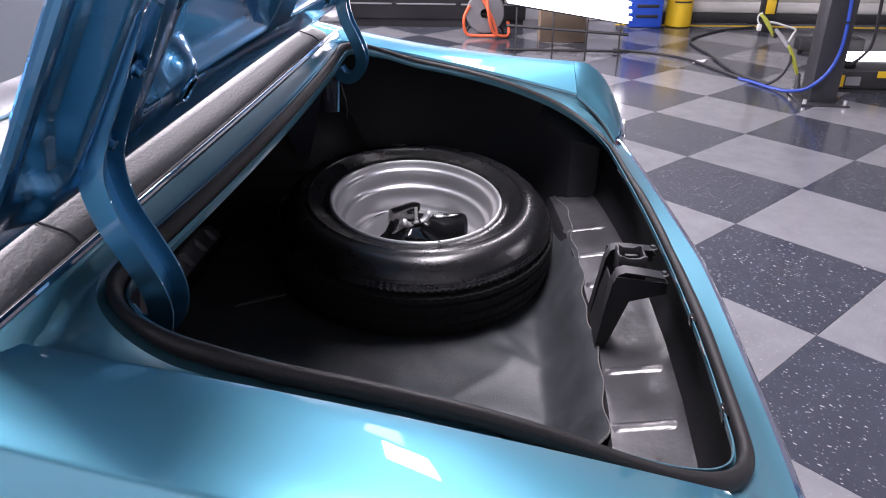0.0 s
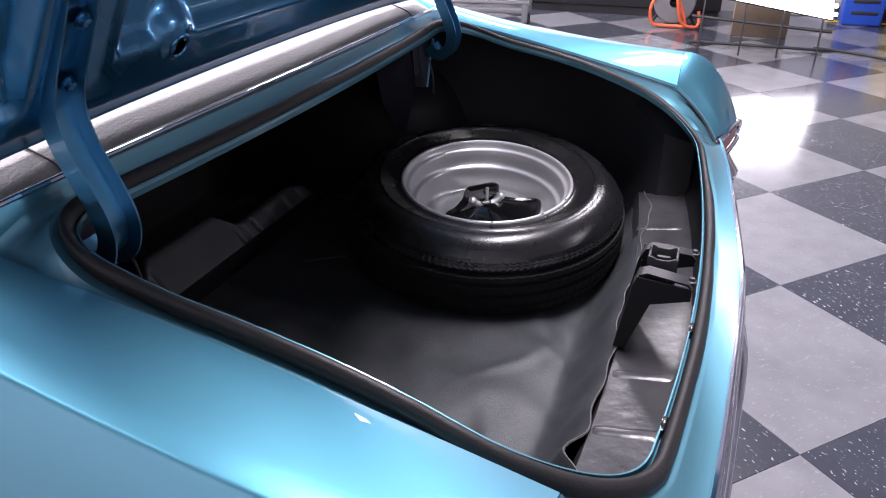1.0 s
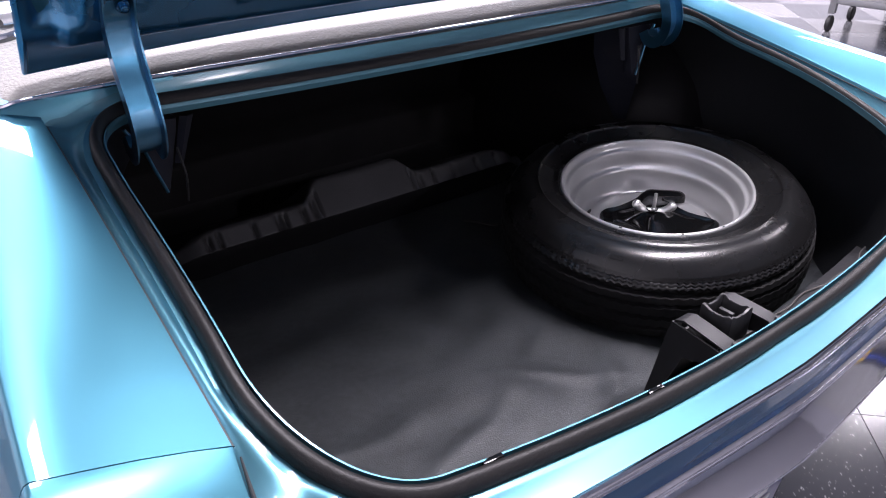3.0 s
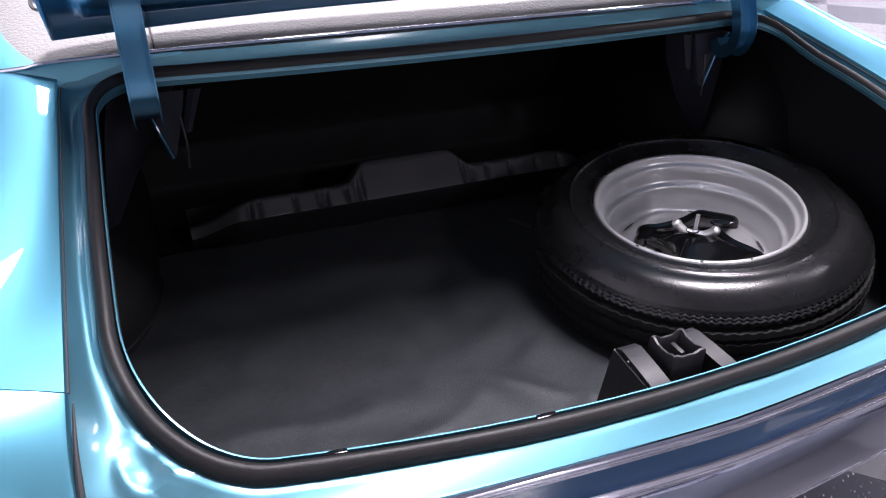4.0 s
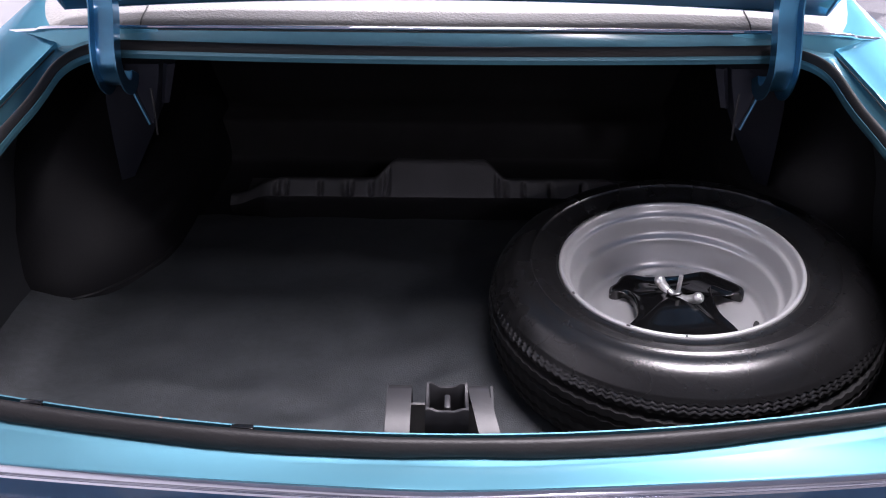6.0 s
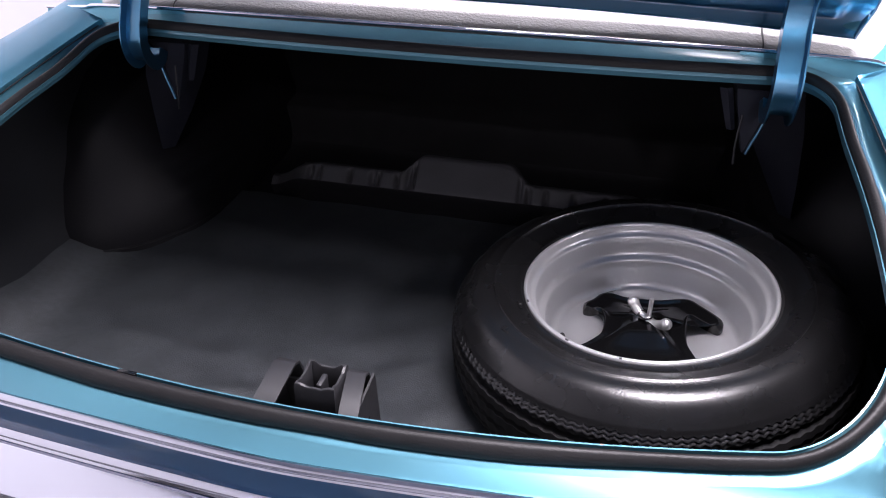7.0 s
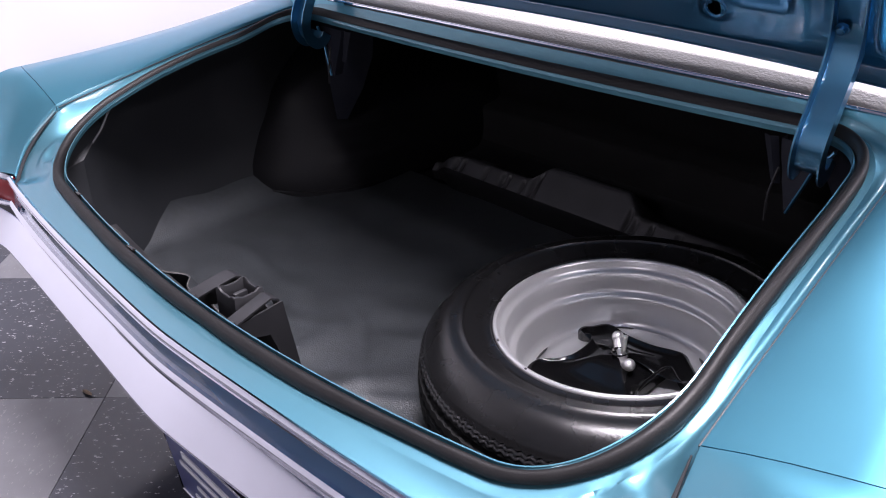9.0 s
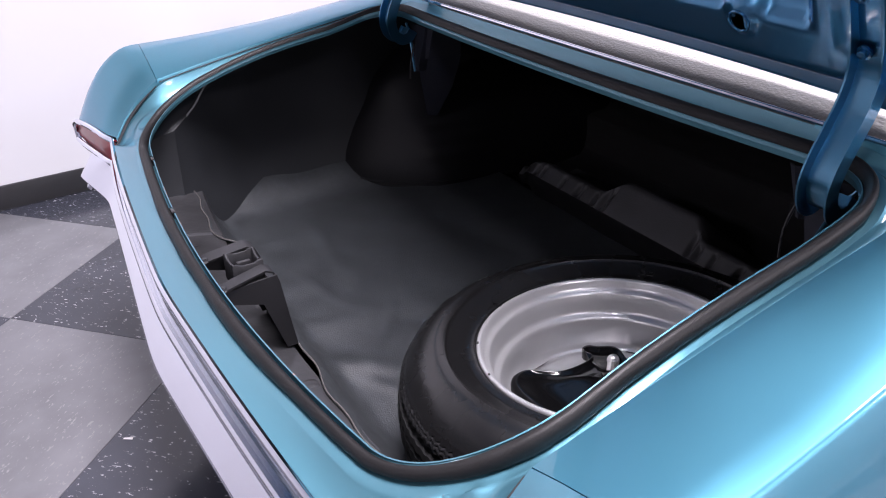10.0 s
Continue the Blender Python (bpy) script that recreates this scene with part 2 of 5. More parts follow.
# ---- room ----
TILE = 0.61
GX, GY, GA = 3.489, -0.6787, -2.3498
U = Vector((math.cos(GA), math.sin(GA), 0))
V = Vector((U.y, -U.x, 0))
X0, X1, Y0, Y1, CZ = -2.13, 7.1, -5.2, 6.2, 3.3
WEST_TURN = 8.36
floor = tagged(part("floor", box(X0 - 1.6, X1 + 0.4, Y0 - 0.4, Y1 + 0.4, -0.12, -0.006), GROUT), "chequered vinyl tile floor on a concrete slab", "floor", kind="structure")
west = tagged(part("wall_west", box(-0.16, 0, -8, 8, 0, CZ), WHITE), "plain white painted showroom wall", "wall", kind="structure")
west.matrix_basis = pose(-2.155, 0, 0, 0, 0, WEST_TURN)
tagged(part("baseboard", box(0, 0.012, -8, 8, 0, 0.1, 0.004), BASEB), "black vinyl cove base along the white wall", "baseboard", kind="structure").matrix_basis = pose(-2.155, 0, 0, 0, 0, WEST_TURN)
tagged(part("wall_south", box(-4.2, 2.0, Y0 - 0.2, Y0, 0, CZ), WHITE), "plain white painted showroom wall", "wall", kind="structure")
tagged(part("wall_south_east", box(2.0, X1 + 0.2, Y0 - 0.2, Y0, 0, CZ), WALL_G), "plain grey painted workshop wall", "wall", kind="structure")
tagged(part("wall_north", box(-4.2, X1 + 0.2, Y1, Y1 + 0.2, 0, CZ), WALL_G), "plain grey painted showroom wall", "wall", kind="structure")
tagged(part("ceiling", box(-4.2, X1 + 0.4, Y0 - 0.3, Y1 + 0.3, CZ, CZ + 0.1), CEIL), "plain grey workshop ceiling", "ceiling", kind="structure")
tagged(part("wall_east", box(X1, X1 + 0.2, Y0, Y1, 0, CZ), WHITE), "white painted workshop wall", "wall", kind="structure")


def ceiling_light(x, y, w, d, face=None):
    at = thing("ceiling_light", "flat white rectangular ceiling panel, an unseen light source", "ceiling light", pose(x, y, CZ), "ceiling panels")
    bm = box(-w / 2 - 0.03, w / 2 + 0.03, -d / 2 - 0.03, -d / 2, -0.03, 0)
    box(-w / 2 - 0.03, w / 2 + 0.03, d / 2, d / 2 + 0.03, -0.03, 0, bm=bm)
    box(-w / 2 - 0.03, -w / 2, -d / 2, d / 2, -0.03, 0, bm=bm)
    box(w / 2, w / 2 + 0.03, -d / 2, d / 2, -0.03, 0, bm=bm)
    part("frame", bm, FRAME, at)
    part("diffuser", grid([[Vector((x, y, -0.02)) for x in (w / 2, -w / 2)] for y in (-d / 2, d / 2)]), face or GLOW, at, "glowing white diffuser")
    part("back_plate", box(-w / 2, w / 2, -d / 2, d / 2, -0.012, -0.004), FRAME, at)


for lx, ly, lw, ld in LIGHTS:
    ceiling_light(lx, ly, lw, ld)
# added panel, no known lamp: makes the bright rectangle mirrored in the quarter panel
ceiling_light(4.95, 0.0, 1.7, 0.34, DIM)


# ---- car: shared lines ----
def lip_z(y):
    d = y - 0.3
    return 0.843 + 0.3395 * d - 0.6378 * d * d + 0.7652 * d ** 3 + 0.015 * ease(0.52, 0.68, y)


def lip_half(n=10):
    """Half of the boot opening's inner lip in plan, from the front middle to the rear middle."""
    side = lambda y: 0.6086 + 0.0017 * (y - 0.3) - 0.018 * (y - 0.3) ** 2
    front = lambda x: 0.676 + 0.012 * (x / 0.5) ** 2
    rear = lambda x: 0.0545 + 0.0326 * (x / 0.5) ** 2

    def bend(a, c, b):
        out = []
        for k in range(n):
            u = k / (n - 1)
            c1 = (a[0] + (c[0] - a[0]) * 0.6, a[1] + (c[1] - a[1]) * 0.6)
            c2 = (b[0] + (c[0] - b[0]) * 0.6, b[1] + (c[1] - b[1]) * 0.6)
            out.append(tuple(a[i] * (1 - u) ** 3 + 3 * c1[i] * u * (1 - u) ** 2 + 3 * c2[i] * u * u * (1 - u) + b[i] * u ** 3 for i in (0, 1)))
        return out

    def corner(f, rx, ry, s):
        x = 0.5
        for _ in range(8):
            x = side(f(x))
        y = f(x) - s * ry
        return (x - rx, f(x - rx)), (x, f(x)), (side(y), y)

    a, c, b = corner(front, 0.0807, 0.0869, 1)
    a2, c2, b2 = corner(rear, 0.1214, 0.1437, -1)
    pts = [(a[0] * k / 12, front(a[0] * k / 12)) for k in range(12)] + bend(a, c, b)
    pts += [(side(b[1] + (b2[1] - b[1]) * k / 10), b[1] + (b2[1] - b[1]) * k / 10) for k in range(1, 10)]
    pts += bend(b2, c2, a2) + [(a2[0] * (1 - k / 12), rear(a2[0] * (1 - k / 12))) for k in range(1, 13)]
    return pts


def rearlip_y(x):
    return 0.0545 + 0.0326 * (x / 0.5) ** 2


half = lip_half(26)
plan = half + [(-x, y) for x, y in half[1:-1][::-1]]
LIP = [Vector((x, y, lip_z(y))) for x, y in plan]
OUT = []
for i in range(len(LIP)):
    d = LIP[(i + 1) % len(LIP)] - LIP[i - 1]
    OUT.append(Vector((-d.y, d.x, 0)).normalized())
if OUT[0].y < 0:
    OUT = [-o for o in OUT]


def edge_z(y):
    """Height of the quarter panel's inner edge."""
    y = min(y, 1.1)
    return 0.783 + 0.273 * y - 0.077 * y * y


def crest(y):
    """The quarter panel's crease: half-width, and rise over the inner edge."""
    d = min(y, 1.0) - 0.3
    top = 0.8808 + 0.1001 * d + 0.1343 * d * d
    return 0.7925 - 0.0506 * d - 0.0233 * d * d, top - edge_z(min(y, 1.0))


def trim_y(x):
    return -0.0061 + 0.0556 * (math.hypot(x, 0.05) - 0.05) + 0.079 * x ** 4


def trim_z(x):
    return 0.698 + 0.022 * x * x


EDGE_X = 0.655
FRONT_Y, FRONT_Z = 0.724, 0.961
CAP_IN = smooth_path([(0.655, 0.150, 0.816), (0.659, 0.112, 0.783), (0.659, 0.078, 0.746), (0.647, 0.047, 0.703)], 5)
ring_r = [Vector((EDGE_X * k / 14, FRONT_Y + 0.008 * (k / 14) ** 2, FRONT_Z - 0.018 * ease(0.8, 1.0, k / 14))) for k in range(14)]
ring_r += [Vector((EDGE_X, FRONT_Y - (FRONT_Y - 0.15) * k / 24, edge_z(FRONT_Y - (FRONT_Y - 0.15) * k / 24) - 0.010)) for k in range(24)]
ring_r += [p + Vector((0, 0, -0.010)) for p in CAP_IN]
ring_r += [Vector((0.64 * (1 - k / 24), trim_y(0.64 * (1 - k / 24)), trim_z(0.64 * (1 - k / 24)))) for k in range(1, 25)]
RING = ring_r + [Vector((-p.x, p.y, p.z)) for p in ring_r[1:-1][::-1]]
MID = Vector((0, 0.38, 0))


def ring_at(p):
    """The body edge that lies outward of a point of the opening, seen from the opening's middle."""
    d = p - MID
    for i in range(len(RING)):
        a, b = RING[i] - MID, RING[(i + 1) % len(RING)] - MID
        den = d.x * (b.y - a.y) - d.y * (b.x - a.x)
        if abs(den) < 1e-12:
            continue
        s = (a.x * (b.y - a.y) - a.y * (b.x - a.x)) / den
        u = (a.x * d.y - a.y * d.x) / den
        if s > 0 and -1e-9 <= u <= 1 + 1e-9:
            return RING[i].lerp(RING[(i + 1) % len(RING)], u)
    return p


car = thing("car", "teal metallic vintage coupe with its boot lid open", "car")

def gutter_relief(p, dip):
    """Pressing of the gutter floor: a round dimple and puckered metal at the rear corners."""
    d = math.hypot(abs(p.x) - 0.602, p.y - 0.108)
    z = -dip - 0.0062 * math.exp(-((d / 0.011) ** 2)) + 0.0048 * math.exp(-(((d - 0.022) / 0.006) ** 2))
    corner = ease(0.50, 0.58, abs(p.x)) * (1 - ease(0.18, 0.28, p.y))
    z += corner * (0.0022 * noise.noise(p * 24) + 0.0009 * noise.noise(p * 62))
    front = ease(0.56, 0.62, abs(p.x)) * ease(0.58, 0.68, p.y)
    z += front * (0.0016 * noise.noise(p * 45) + 0.0006 * noise.noise(p * 110))
    return p + Vector((0, 0, z + 0.0006 * noise.noise(p * 12)))


# gutter: from the turned lip out under the weatherstrip to the body edges
rows = []
for p, o in zip(LIP, OUT):
    e = ring_at(p)
    front = ease(0.6, 0.7, p.y)
    seat = p + o * (0.027 - 0.001 * front) + Vector((0, 0, -0.014 + 0.020 * front))
    dip = 0.010 * (1 - front) * ease(0.05, 0.2, p.y) + 0.011 * front
    tuck = ease(0.44, 0.55, p.x) * (1 - ease(0.28, 0.42, p.y))
    p = p + (Vector((0, 0, 0.0035)) - o * 0.0015) * (1 - ease(0.12, 0.26, p.y))
    rows.append([p + o * (-0.0006 + 0.0036 * tuck) + Vector((0, 0, -0.0065)), p + Vector((0, 0, -0.004 + 0.0012 * tuck)), p + Vector((0, 0, -0.001)), p + o * 0.0018 + Vector((0, 0, -0.0012)), p + o * 0.0026 + Vector((0, 0, -0.012)), (p + o * 0.0026 + Vector((0, 0, -0.012))).lerp(seat, 0.55) + Vector((0, 0, -0.0012)), seat, *[gutter_relief(seat.lerp(e, u), dip * 4 * u * (1 - u)) for u in [k / 20 for k in range(1, 20)]], e])
gutter = grid(rows, closed_v=True)
bmesh.ops.recalc_face_normals(gutter, faces=gutter.faces)
if sum(f.normal.z * f.calc_area() for f in gutter.faces) < 0:
    bmesh.ops.reverse_faces(gutter, faces=gutter.faces[:])
bmesh.ops.solidify(gutter, geom=gutter.faces[:], thickness=0.0015)
part("boot_gutter", gutter, PAINT_GUTTER, car)

# weatherstrip, with its butted joint at the rear
JOINT_X = -0.028
PROFILE = [(0.0, -0.006), (0.0008, -0.001), (0.0030, 0.0055), (0.0070, 0.0092), (0.0115, 0.0095), (0.0155, 0.0068), (0.0188, 0.0010), (0.0200, -0.006), (0.0198, -0.012), (0.016, -0.016), (0.004, -0.016)]
rows = []
for i, (p, o) in enumerate(zip(LIP, OUT)):
    w = 0.92 + 0.06 * noise.noise(p * 9) + 0.04 * noise.noise(p * 40)
    if p.y < 0.2:
        w += 0.10 * math.exp(-((p.x - JOINT_X) / 0.008) ** 2) - 0.07 * ease(JOINT_X, JOINT_X + 0.006, p.x) * (1 - ease(JOINT_X + 0.05, JOINT_X + 0.12, p.x))
    lean = 0.5 * ease(0.6, 0.68, p.y)
    thin = 1 - 0.12 * ease(0.55, 0.59, abs(p.x)) * ease(0.2, 0.3, p.y) - 0.16 * ease(0.6, 0.68, p.y) - 0.32 * ease(0.15, 0.45, p.x) * (1 - ease(0.08, 0.2, p.y))
    rows.append([p + o * (0.0032 - 0.0015 * ease(0.44, 0.55, p.x) * (1 - ease(0.28, 0.42, p.y)) + a * w * thin) + Vector((0, 0, (b * 0.9 * thin - 0.0008) * w + lean * a)) for a, b in PROFILE])
part("weatherstrip", grid(rows, closed_u=True, closed_v=True), RUBBER, car, "black bulb rubber weatherstrip", auto=60)


# ---- car: quarter panels, tail caps ----
def arch_z(y):
    """Height of the wheel opening's edge over a place along the car."""
    d = min(abs(y - 1.22), abs(y - 4.05))
    return 0.333 + math.sqrt(max(0, 0.37 ** 2 - d * d)) if d < 0.36 else 0


def quarter_section(y):
    zi = edge_z(y)
    xc, d = crest(y)
    top = zi + d
    low = 1 - ease(0.15, 0.7, y)
    across = [(EDGE_X + 0.005 + (xc - 0.006 - EDGE_X) * u, y, zi + d * u + 0.014 * u * (1 - u)) for u in (0.22, 0.48, 0.74)]
    out = [Vector(q) for q in ((EDGE_X, y, zi - 0.028), (EDGE_X - 0.0005, y, zi - 0.006), (EDGE_X + 0.001, y, zi - 0.0015), (EDGE_X + 0.005, y, zi), *across, (xc - 0.004, y, top + 0.0002), (xc - 0.0004, y, top - 0.001), (xc + 0.0022, y, top - 0.0045), (xc + 0.020, y, top - 0.044), (xc + 0.048, y, top - 0.115), (xc + 0.078, y, top - 0.21), (xc + 0.10, y, top - 0.33), (xc + 0.105, y, 0.42 + 0.06 * low), (xc + 0.09, y, 0.28 + 0.14 * low), (xc + 0.06, y, 0.22 + 0.16 * low))]
    for k, p in enumerate(out[10:]):
        p.z = max(p.z, arch_z(y) - 0.003 * k)
    return out


CAP_END = [Vector(q) for q in ((0.648, 0.047, 0.690), (0.648, 0.047, 0.703), (0.650, 0.046, 0.706), (0.654, 0.044, 0.7075), (0.68, 0.032, 0.711), (0.72, 0.024, 0.712), (0.76, 0.016, 0.711), (0.80, 0.008, 0.708), (0.83, 0.003, 0.704), (0.85, 0.0, 0.70), (0.875, -0.003, 0.685), (0.890, 0.000, 0.645), (0.890, 0.10, 0.60), (0.889, 0.14, 0.50), (0.888, 0.145, 0.42), (0.87, 0.148, 0.34), (0.84, 0.148, 0.30))]


def cap_point(j, s):
    a, b = quarter_section(0.15)[j], CAP_END[j]
    if j < 4:
        k = s * (len(CAP_IN) - 1)
        i = min(int(k), len(CAP_IN) - 2)
        q = CAP_IN[i].lerp(CAP_IN[i + 1], k - i)
        return Vector((q.x + (0, -0.0005, 0.001, 0.005)[j], q.y, q.z + (-0.03, -0.006, -0.0015, 0)[j] + 0.006))
    g = min(1, max(0, (j - 3) / 5))
    zs = s ** (1.25 + 1.1 * g)
    return Vector((a.x + (b.x - a.x) * s ** 1.6, a.y + (b.y - a.y) * s, a.z + (b.z - a.z) * zs))


for side in (1, -1):
    flip = (lambda b: b) if side == 1 else mirror
    ys = [0.1512 + (2.0 - 0.1512) * (k / 40) for k in range(41)]
    part("quarter_panel", flip(thicken(grid([quarter_section(y) for y in ys]), 0.0025)), PAINT, car)
    part("gutter_seam", flip(tube([(EDGE_X - 0.0012, y, edge_z(y) - 0.0082) for y in [0.155 + 0.555 * k / 24 for k in range(25)]], 0.0012, 6)), BLK, car, "thin dark seam between gutter and quarter panel")
    cap = part("tail_cap", flip(thicken(grid([[cap_point(j, s / 14) for j in range(len(CAP_END))] for s in range(15)]), 0.0025)), PAINT, car)
    part("joint_gap", flip(tube([p + Vector((-0.0035, -0.002, -0.0075 - 0.004 * k / len(CAP_IN))) for k, p in enumerate(CAP_IN)], [0.0008 + 0.0028 * min(1, k / 7) for k in range(len(CAP_IN))], 8)), BLK, cap, "dark gap at the tail cap joint")
    bez = bmesh.new()
    top = [p + Vector((0, -0.006, -0.004)) for p in CAP_END[2:12]]
    tube(smooth_path(top, 4), 0.006, 8, bm=bez)
    low = [Vector((p.x - 0.003, p.y - 0.006, 0.650 - 0.004 * (p.x - 0.63) / 0.27)) for p in CAP_END[2:11]]
    tube(smooth_path(low, 4), 0.006, 8, bm=bez)
    part("lamp_bezel", flip(bez), CHROME, cap, "chrome tail lamp surround")
    lens = []
    for p in CAP_END[3:11]:
        q = Vector((p.x - 0.002, p.y + 0.004, 0))
        zt, zb = min(p.z - 0.006, 0.70), 0.652
        lens.append([q + Vector((0, 0.01, zt)), q + Vector((0, -0.004, zt)), q + Vector((0, -0.007, (zt + zb) / 2)), q + Vector((0, -0.004, zb)), q + Vector((0, 0.01, zb))])
    part("lamp_recess", flip(grid([[Vector((p.x - 0.004, p.y + dy, z)) for dy, z in ((0.004, 0.650), (0.010, 0.632), (0.022, 0.600))] for p in CAP_END[2:11]])), BLK, cap, "black gap between tail lamp and bumper")
    part("tail_lamp", flip(grid(lens)), RED, cap, "red ribbed tail lamp lens")


# ---- car: tail panel and bumper ----
def swept(profile, half_w, n=60, yf=trim_y, zf=trim_z, close=True):
    rows = []
    for k in range(n + 1):
        x = -half_w + 2 * half_w * k / n
        rows.append([Vector((x, yf(x) + a, zf(x) + b)) for a, b in profile])
    bm = grid(rows, closed_u=close)
    return bm


part("upper_chrome_trim", swept([(0.0, 0.0), (-0.004, 0.002), (-0.0075, 0.0), (-0.009, -0.004), (-0.0085, -0.008), (-0.007, -0.0095), (-0.008, -0.012), (-0.006, -0.014), (0.0, -0.014)], 0.648), CHROME, car, "ribbed chrome moulding under the boot edge")
part("tail_panel", swept([(-0.003, -0.012), (-0.005, -0.03), (-0.006, -0.048), (0.004, -0.05), (0.004, -0.012)], 0.648), BLUE, car, "glossy dark blue tail panel")
part("lower_chrome_trim", swept([(-0.004, -0.046), (-0.012, -0.045), (-0.016, -0.049), (-0.017, -0.054), (-0.014, -0.057), (-0.0155, -0.061), (-0.012, -0.066), (-0.003, -0.066)], 0.648), CHROME, car, "ribbed chrome moulding over the bumper")


def bump_y(x):
    return -0.0427 + 0.0827 * (math.hypot(x, 0.05) - 0.05) - 0.0083 * x ** 4


BUMP = [(0.050, 0.046), (0.040, 0.043), (0.032, 0.036), (0.020, 0.0225), (0.010, 0.0115), (0.003, 0.0035), (0.0008, 0.0005), (0.0006, -0.0015), (0.003, -0.005), (0.014, -0.018), (0.034, -0.034), (0.06, -0.048)]
rows = []
for k in range(101):
    u = -1 + 2 * k / 100
    a = abs(u)
    f = min(1, max(0, (a - 0.92) / 0.08))
    x = math.copysign(min(a, 0.92) * 0.915 + math.sin(f * math.pi / 2) * 0.07, u)
    back = (1 - math.cos(f * math.pi / 2)) * 0.12
    horn = ease(0.68, 0.86, abs(x))
    rows.append([Vector((x, bump_y(x) + p + back - 0.046 * horn, 0.5614 - 0.0274 * x * x + 0.024 * horn + q * (1 + (0.36 * ease(0.62, 0.84, abs(x)) if q > 0 else -0.4 * f)))) for p, q in BUMP])
part("rear_bumper", thicken(grid(rows), 0.003), CHROME, car, "chrome wraparound rear bumper")
for q in (-1, 1):
    b = lathe([(0.0001, 0.006), (0.005, 0.006), (0.0065, 0.004), (0.0095, 0.0), (0.0095, -0.003)], 12)
    b.transform(Matrix.Translation((q * 0.80, bump_y(0.80) - 0.028, 0.553)) @ Matrix.Rotation(radians(65), 4, "X"))
    part("bumper_bolt", b, CHROME, car, "round chrome bumper bolt")
part("rear_valance", box(-0.17, 0.17, 0.05, 0.07, 0.26, 0.53, 0.01), BLK, car)

plate = thing("licence_plate", "dark blue dealer plate with unreadable white writing under the bumper", "licence plate", pose(0, 0.036, 0.338, 6, 0, 0))
bm = box(-0.155, 0.155, -0.002, 0.002, -0.08, 0.085, 0.0015)
part("plate", bm, material("navy_plate", (0.02, 0.03, 0.12), 0.35), plate)
bm = bmesh.new()
for r, (w, h) in enumerate(((0.2, 0.016), (0.24, 0.010), (0.16, 0.008), (0.2, 0.01))):
    box(-w / 2, w / 2, -0.0045, -0.0021, 0.055 - r * 0.035 - h, 0.055 - r * 0.035, bm=bm)
part("writing_bar", bm, WHITE, plate, "white unreadable lettering")
part("plate_frame", tube([(-0.157, 0, -0.082), (0.157, 0, -0.082), (0.157, 0, 0.087), (-0.157, 0, 0.087)], 0.004, 6, closed=True), CHROME, plate)


# ---- car: roof base, vinyl, window ----
part("window_moulding", tube(smooth_path([(-0.80, 0.765, 0.945), (-0.70, 0.742, 0.955), (-0.655, 0.734, 0.962), (-0.45, 0.729, 0.966), (0, 0.7255, 0.967), (0.45, 0.729, 0.966), (0.655, 0.734, 0.962), (0.70, 0.742, 0.955), (0.80, 0.765, 0.945)], 8), 0.0042, 8, flat=0.8), CHROME, car, "slim chrome moulding along the roof covering")
for s in (-1, 1):
    corner = ((0.48, 0.7285, 0.958, 0.731, 0.966), (0.561, 0.7300, 0.953, 0.733, 0.964), (0.61, 0.7285, 0.940, 0.735, 0.963), (0.655, 0.7260, 0.926, 0.737, 0.961), (0.70, 0.7270, 0.915, 0.744, 0.954), (0.75, 0.735, 0.905, 0.756, 0.949), (0.80, 0.748, 0.890, 0.768, 0.944))
    part("corner_filler", thicken(grid([[Vector((s * x, y0, z0)), Vector((s * x, y0 + 0.25 * (y1 - y0), z0 + 0.5 * (z1 - z0))), Vector((s * x, y1, z1))] for x, y0, z0, y1, z1 in corner]), 0.002), PAINT, car, "teal corner metal under the roof moulding")
part("moulding_groove", tube(smooth_path([(-0.70, 0.744, 0.955), (-0.45, 0.733, 0.966), (0, 0.7305, 0.967), (0.45, 0.733, 0.966), (0.70, 0.744, 0.955)], 8), 0.0042, 8, flat=0.8), BLK, car, "dark sealing groove behind the moulding")
VIN = [(0.741, 0.942), (0.738, 0.955), (0.740, 0.9635), (0.744, 0.9690), (0.7495, 0.9735), (0.7565, 0.9768), (0.766, 0.9802), (0.79, 0.9885), (0.85, 1.0095), (0.92, 1.0350), (1.05, 1.0815), (1.3, 1.17), (1.6, 1.275), (1.85, 1.335), (2.2, 1.36), (2.7, 1.355), (3.0, 1.33)]


def roof_row(y, z):
    w = 0.728 + 0.018 * ease(0.74, 0.80, y) - 0.165 * ease(0.92, 1.95, y)
    low = min(z - 0.03, crest(y)[1] + edge_z(min(y, 1.0)) - 0.02)
    row = [Vector((w + 0.020, y + 0.03, low)), Vector((w + 0.011, y + 0.026, max(low + 0.005, z - 0.046)))]
    row += [Vector((w * c, y + 0.024 * c ** 3, z - 0.032 * c ** 5)) for c in (1.0, 0.93, 0.85, 0.7, 0.5, 0.25)]
    return row + [Vector((0, y, z))] + [Vector((-p.x, p.y, p.z)) for p in row[::-1]]


part("vinyl_roof", thicken(grid([roof_row(y, z) for y, z in VIN]), 0.004), VINYL, car, "grained grey vinyl roof covering", auto=70)
for s in (-1, 1):
    part("roof_seam", tube([(s * 0.517, y + 0.009, z - 0.0026) for y, z in VIN[2:10]], 0.0014, 6), BLK, car, "thin dark seam in the vinyl")


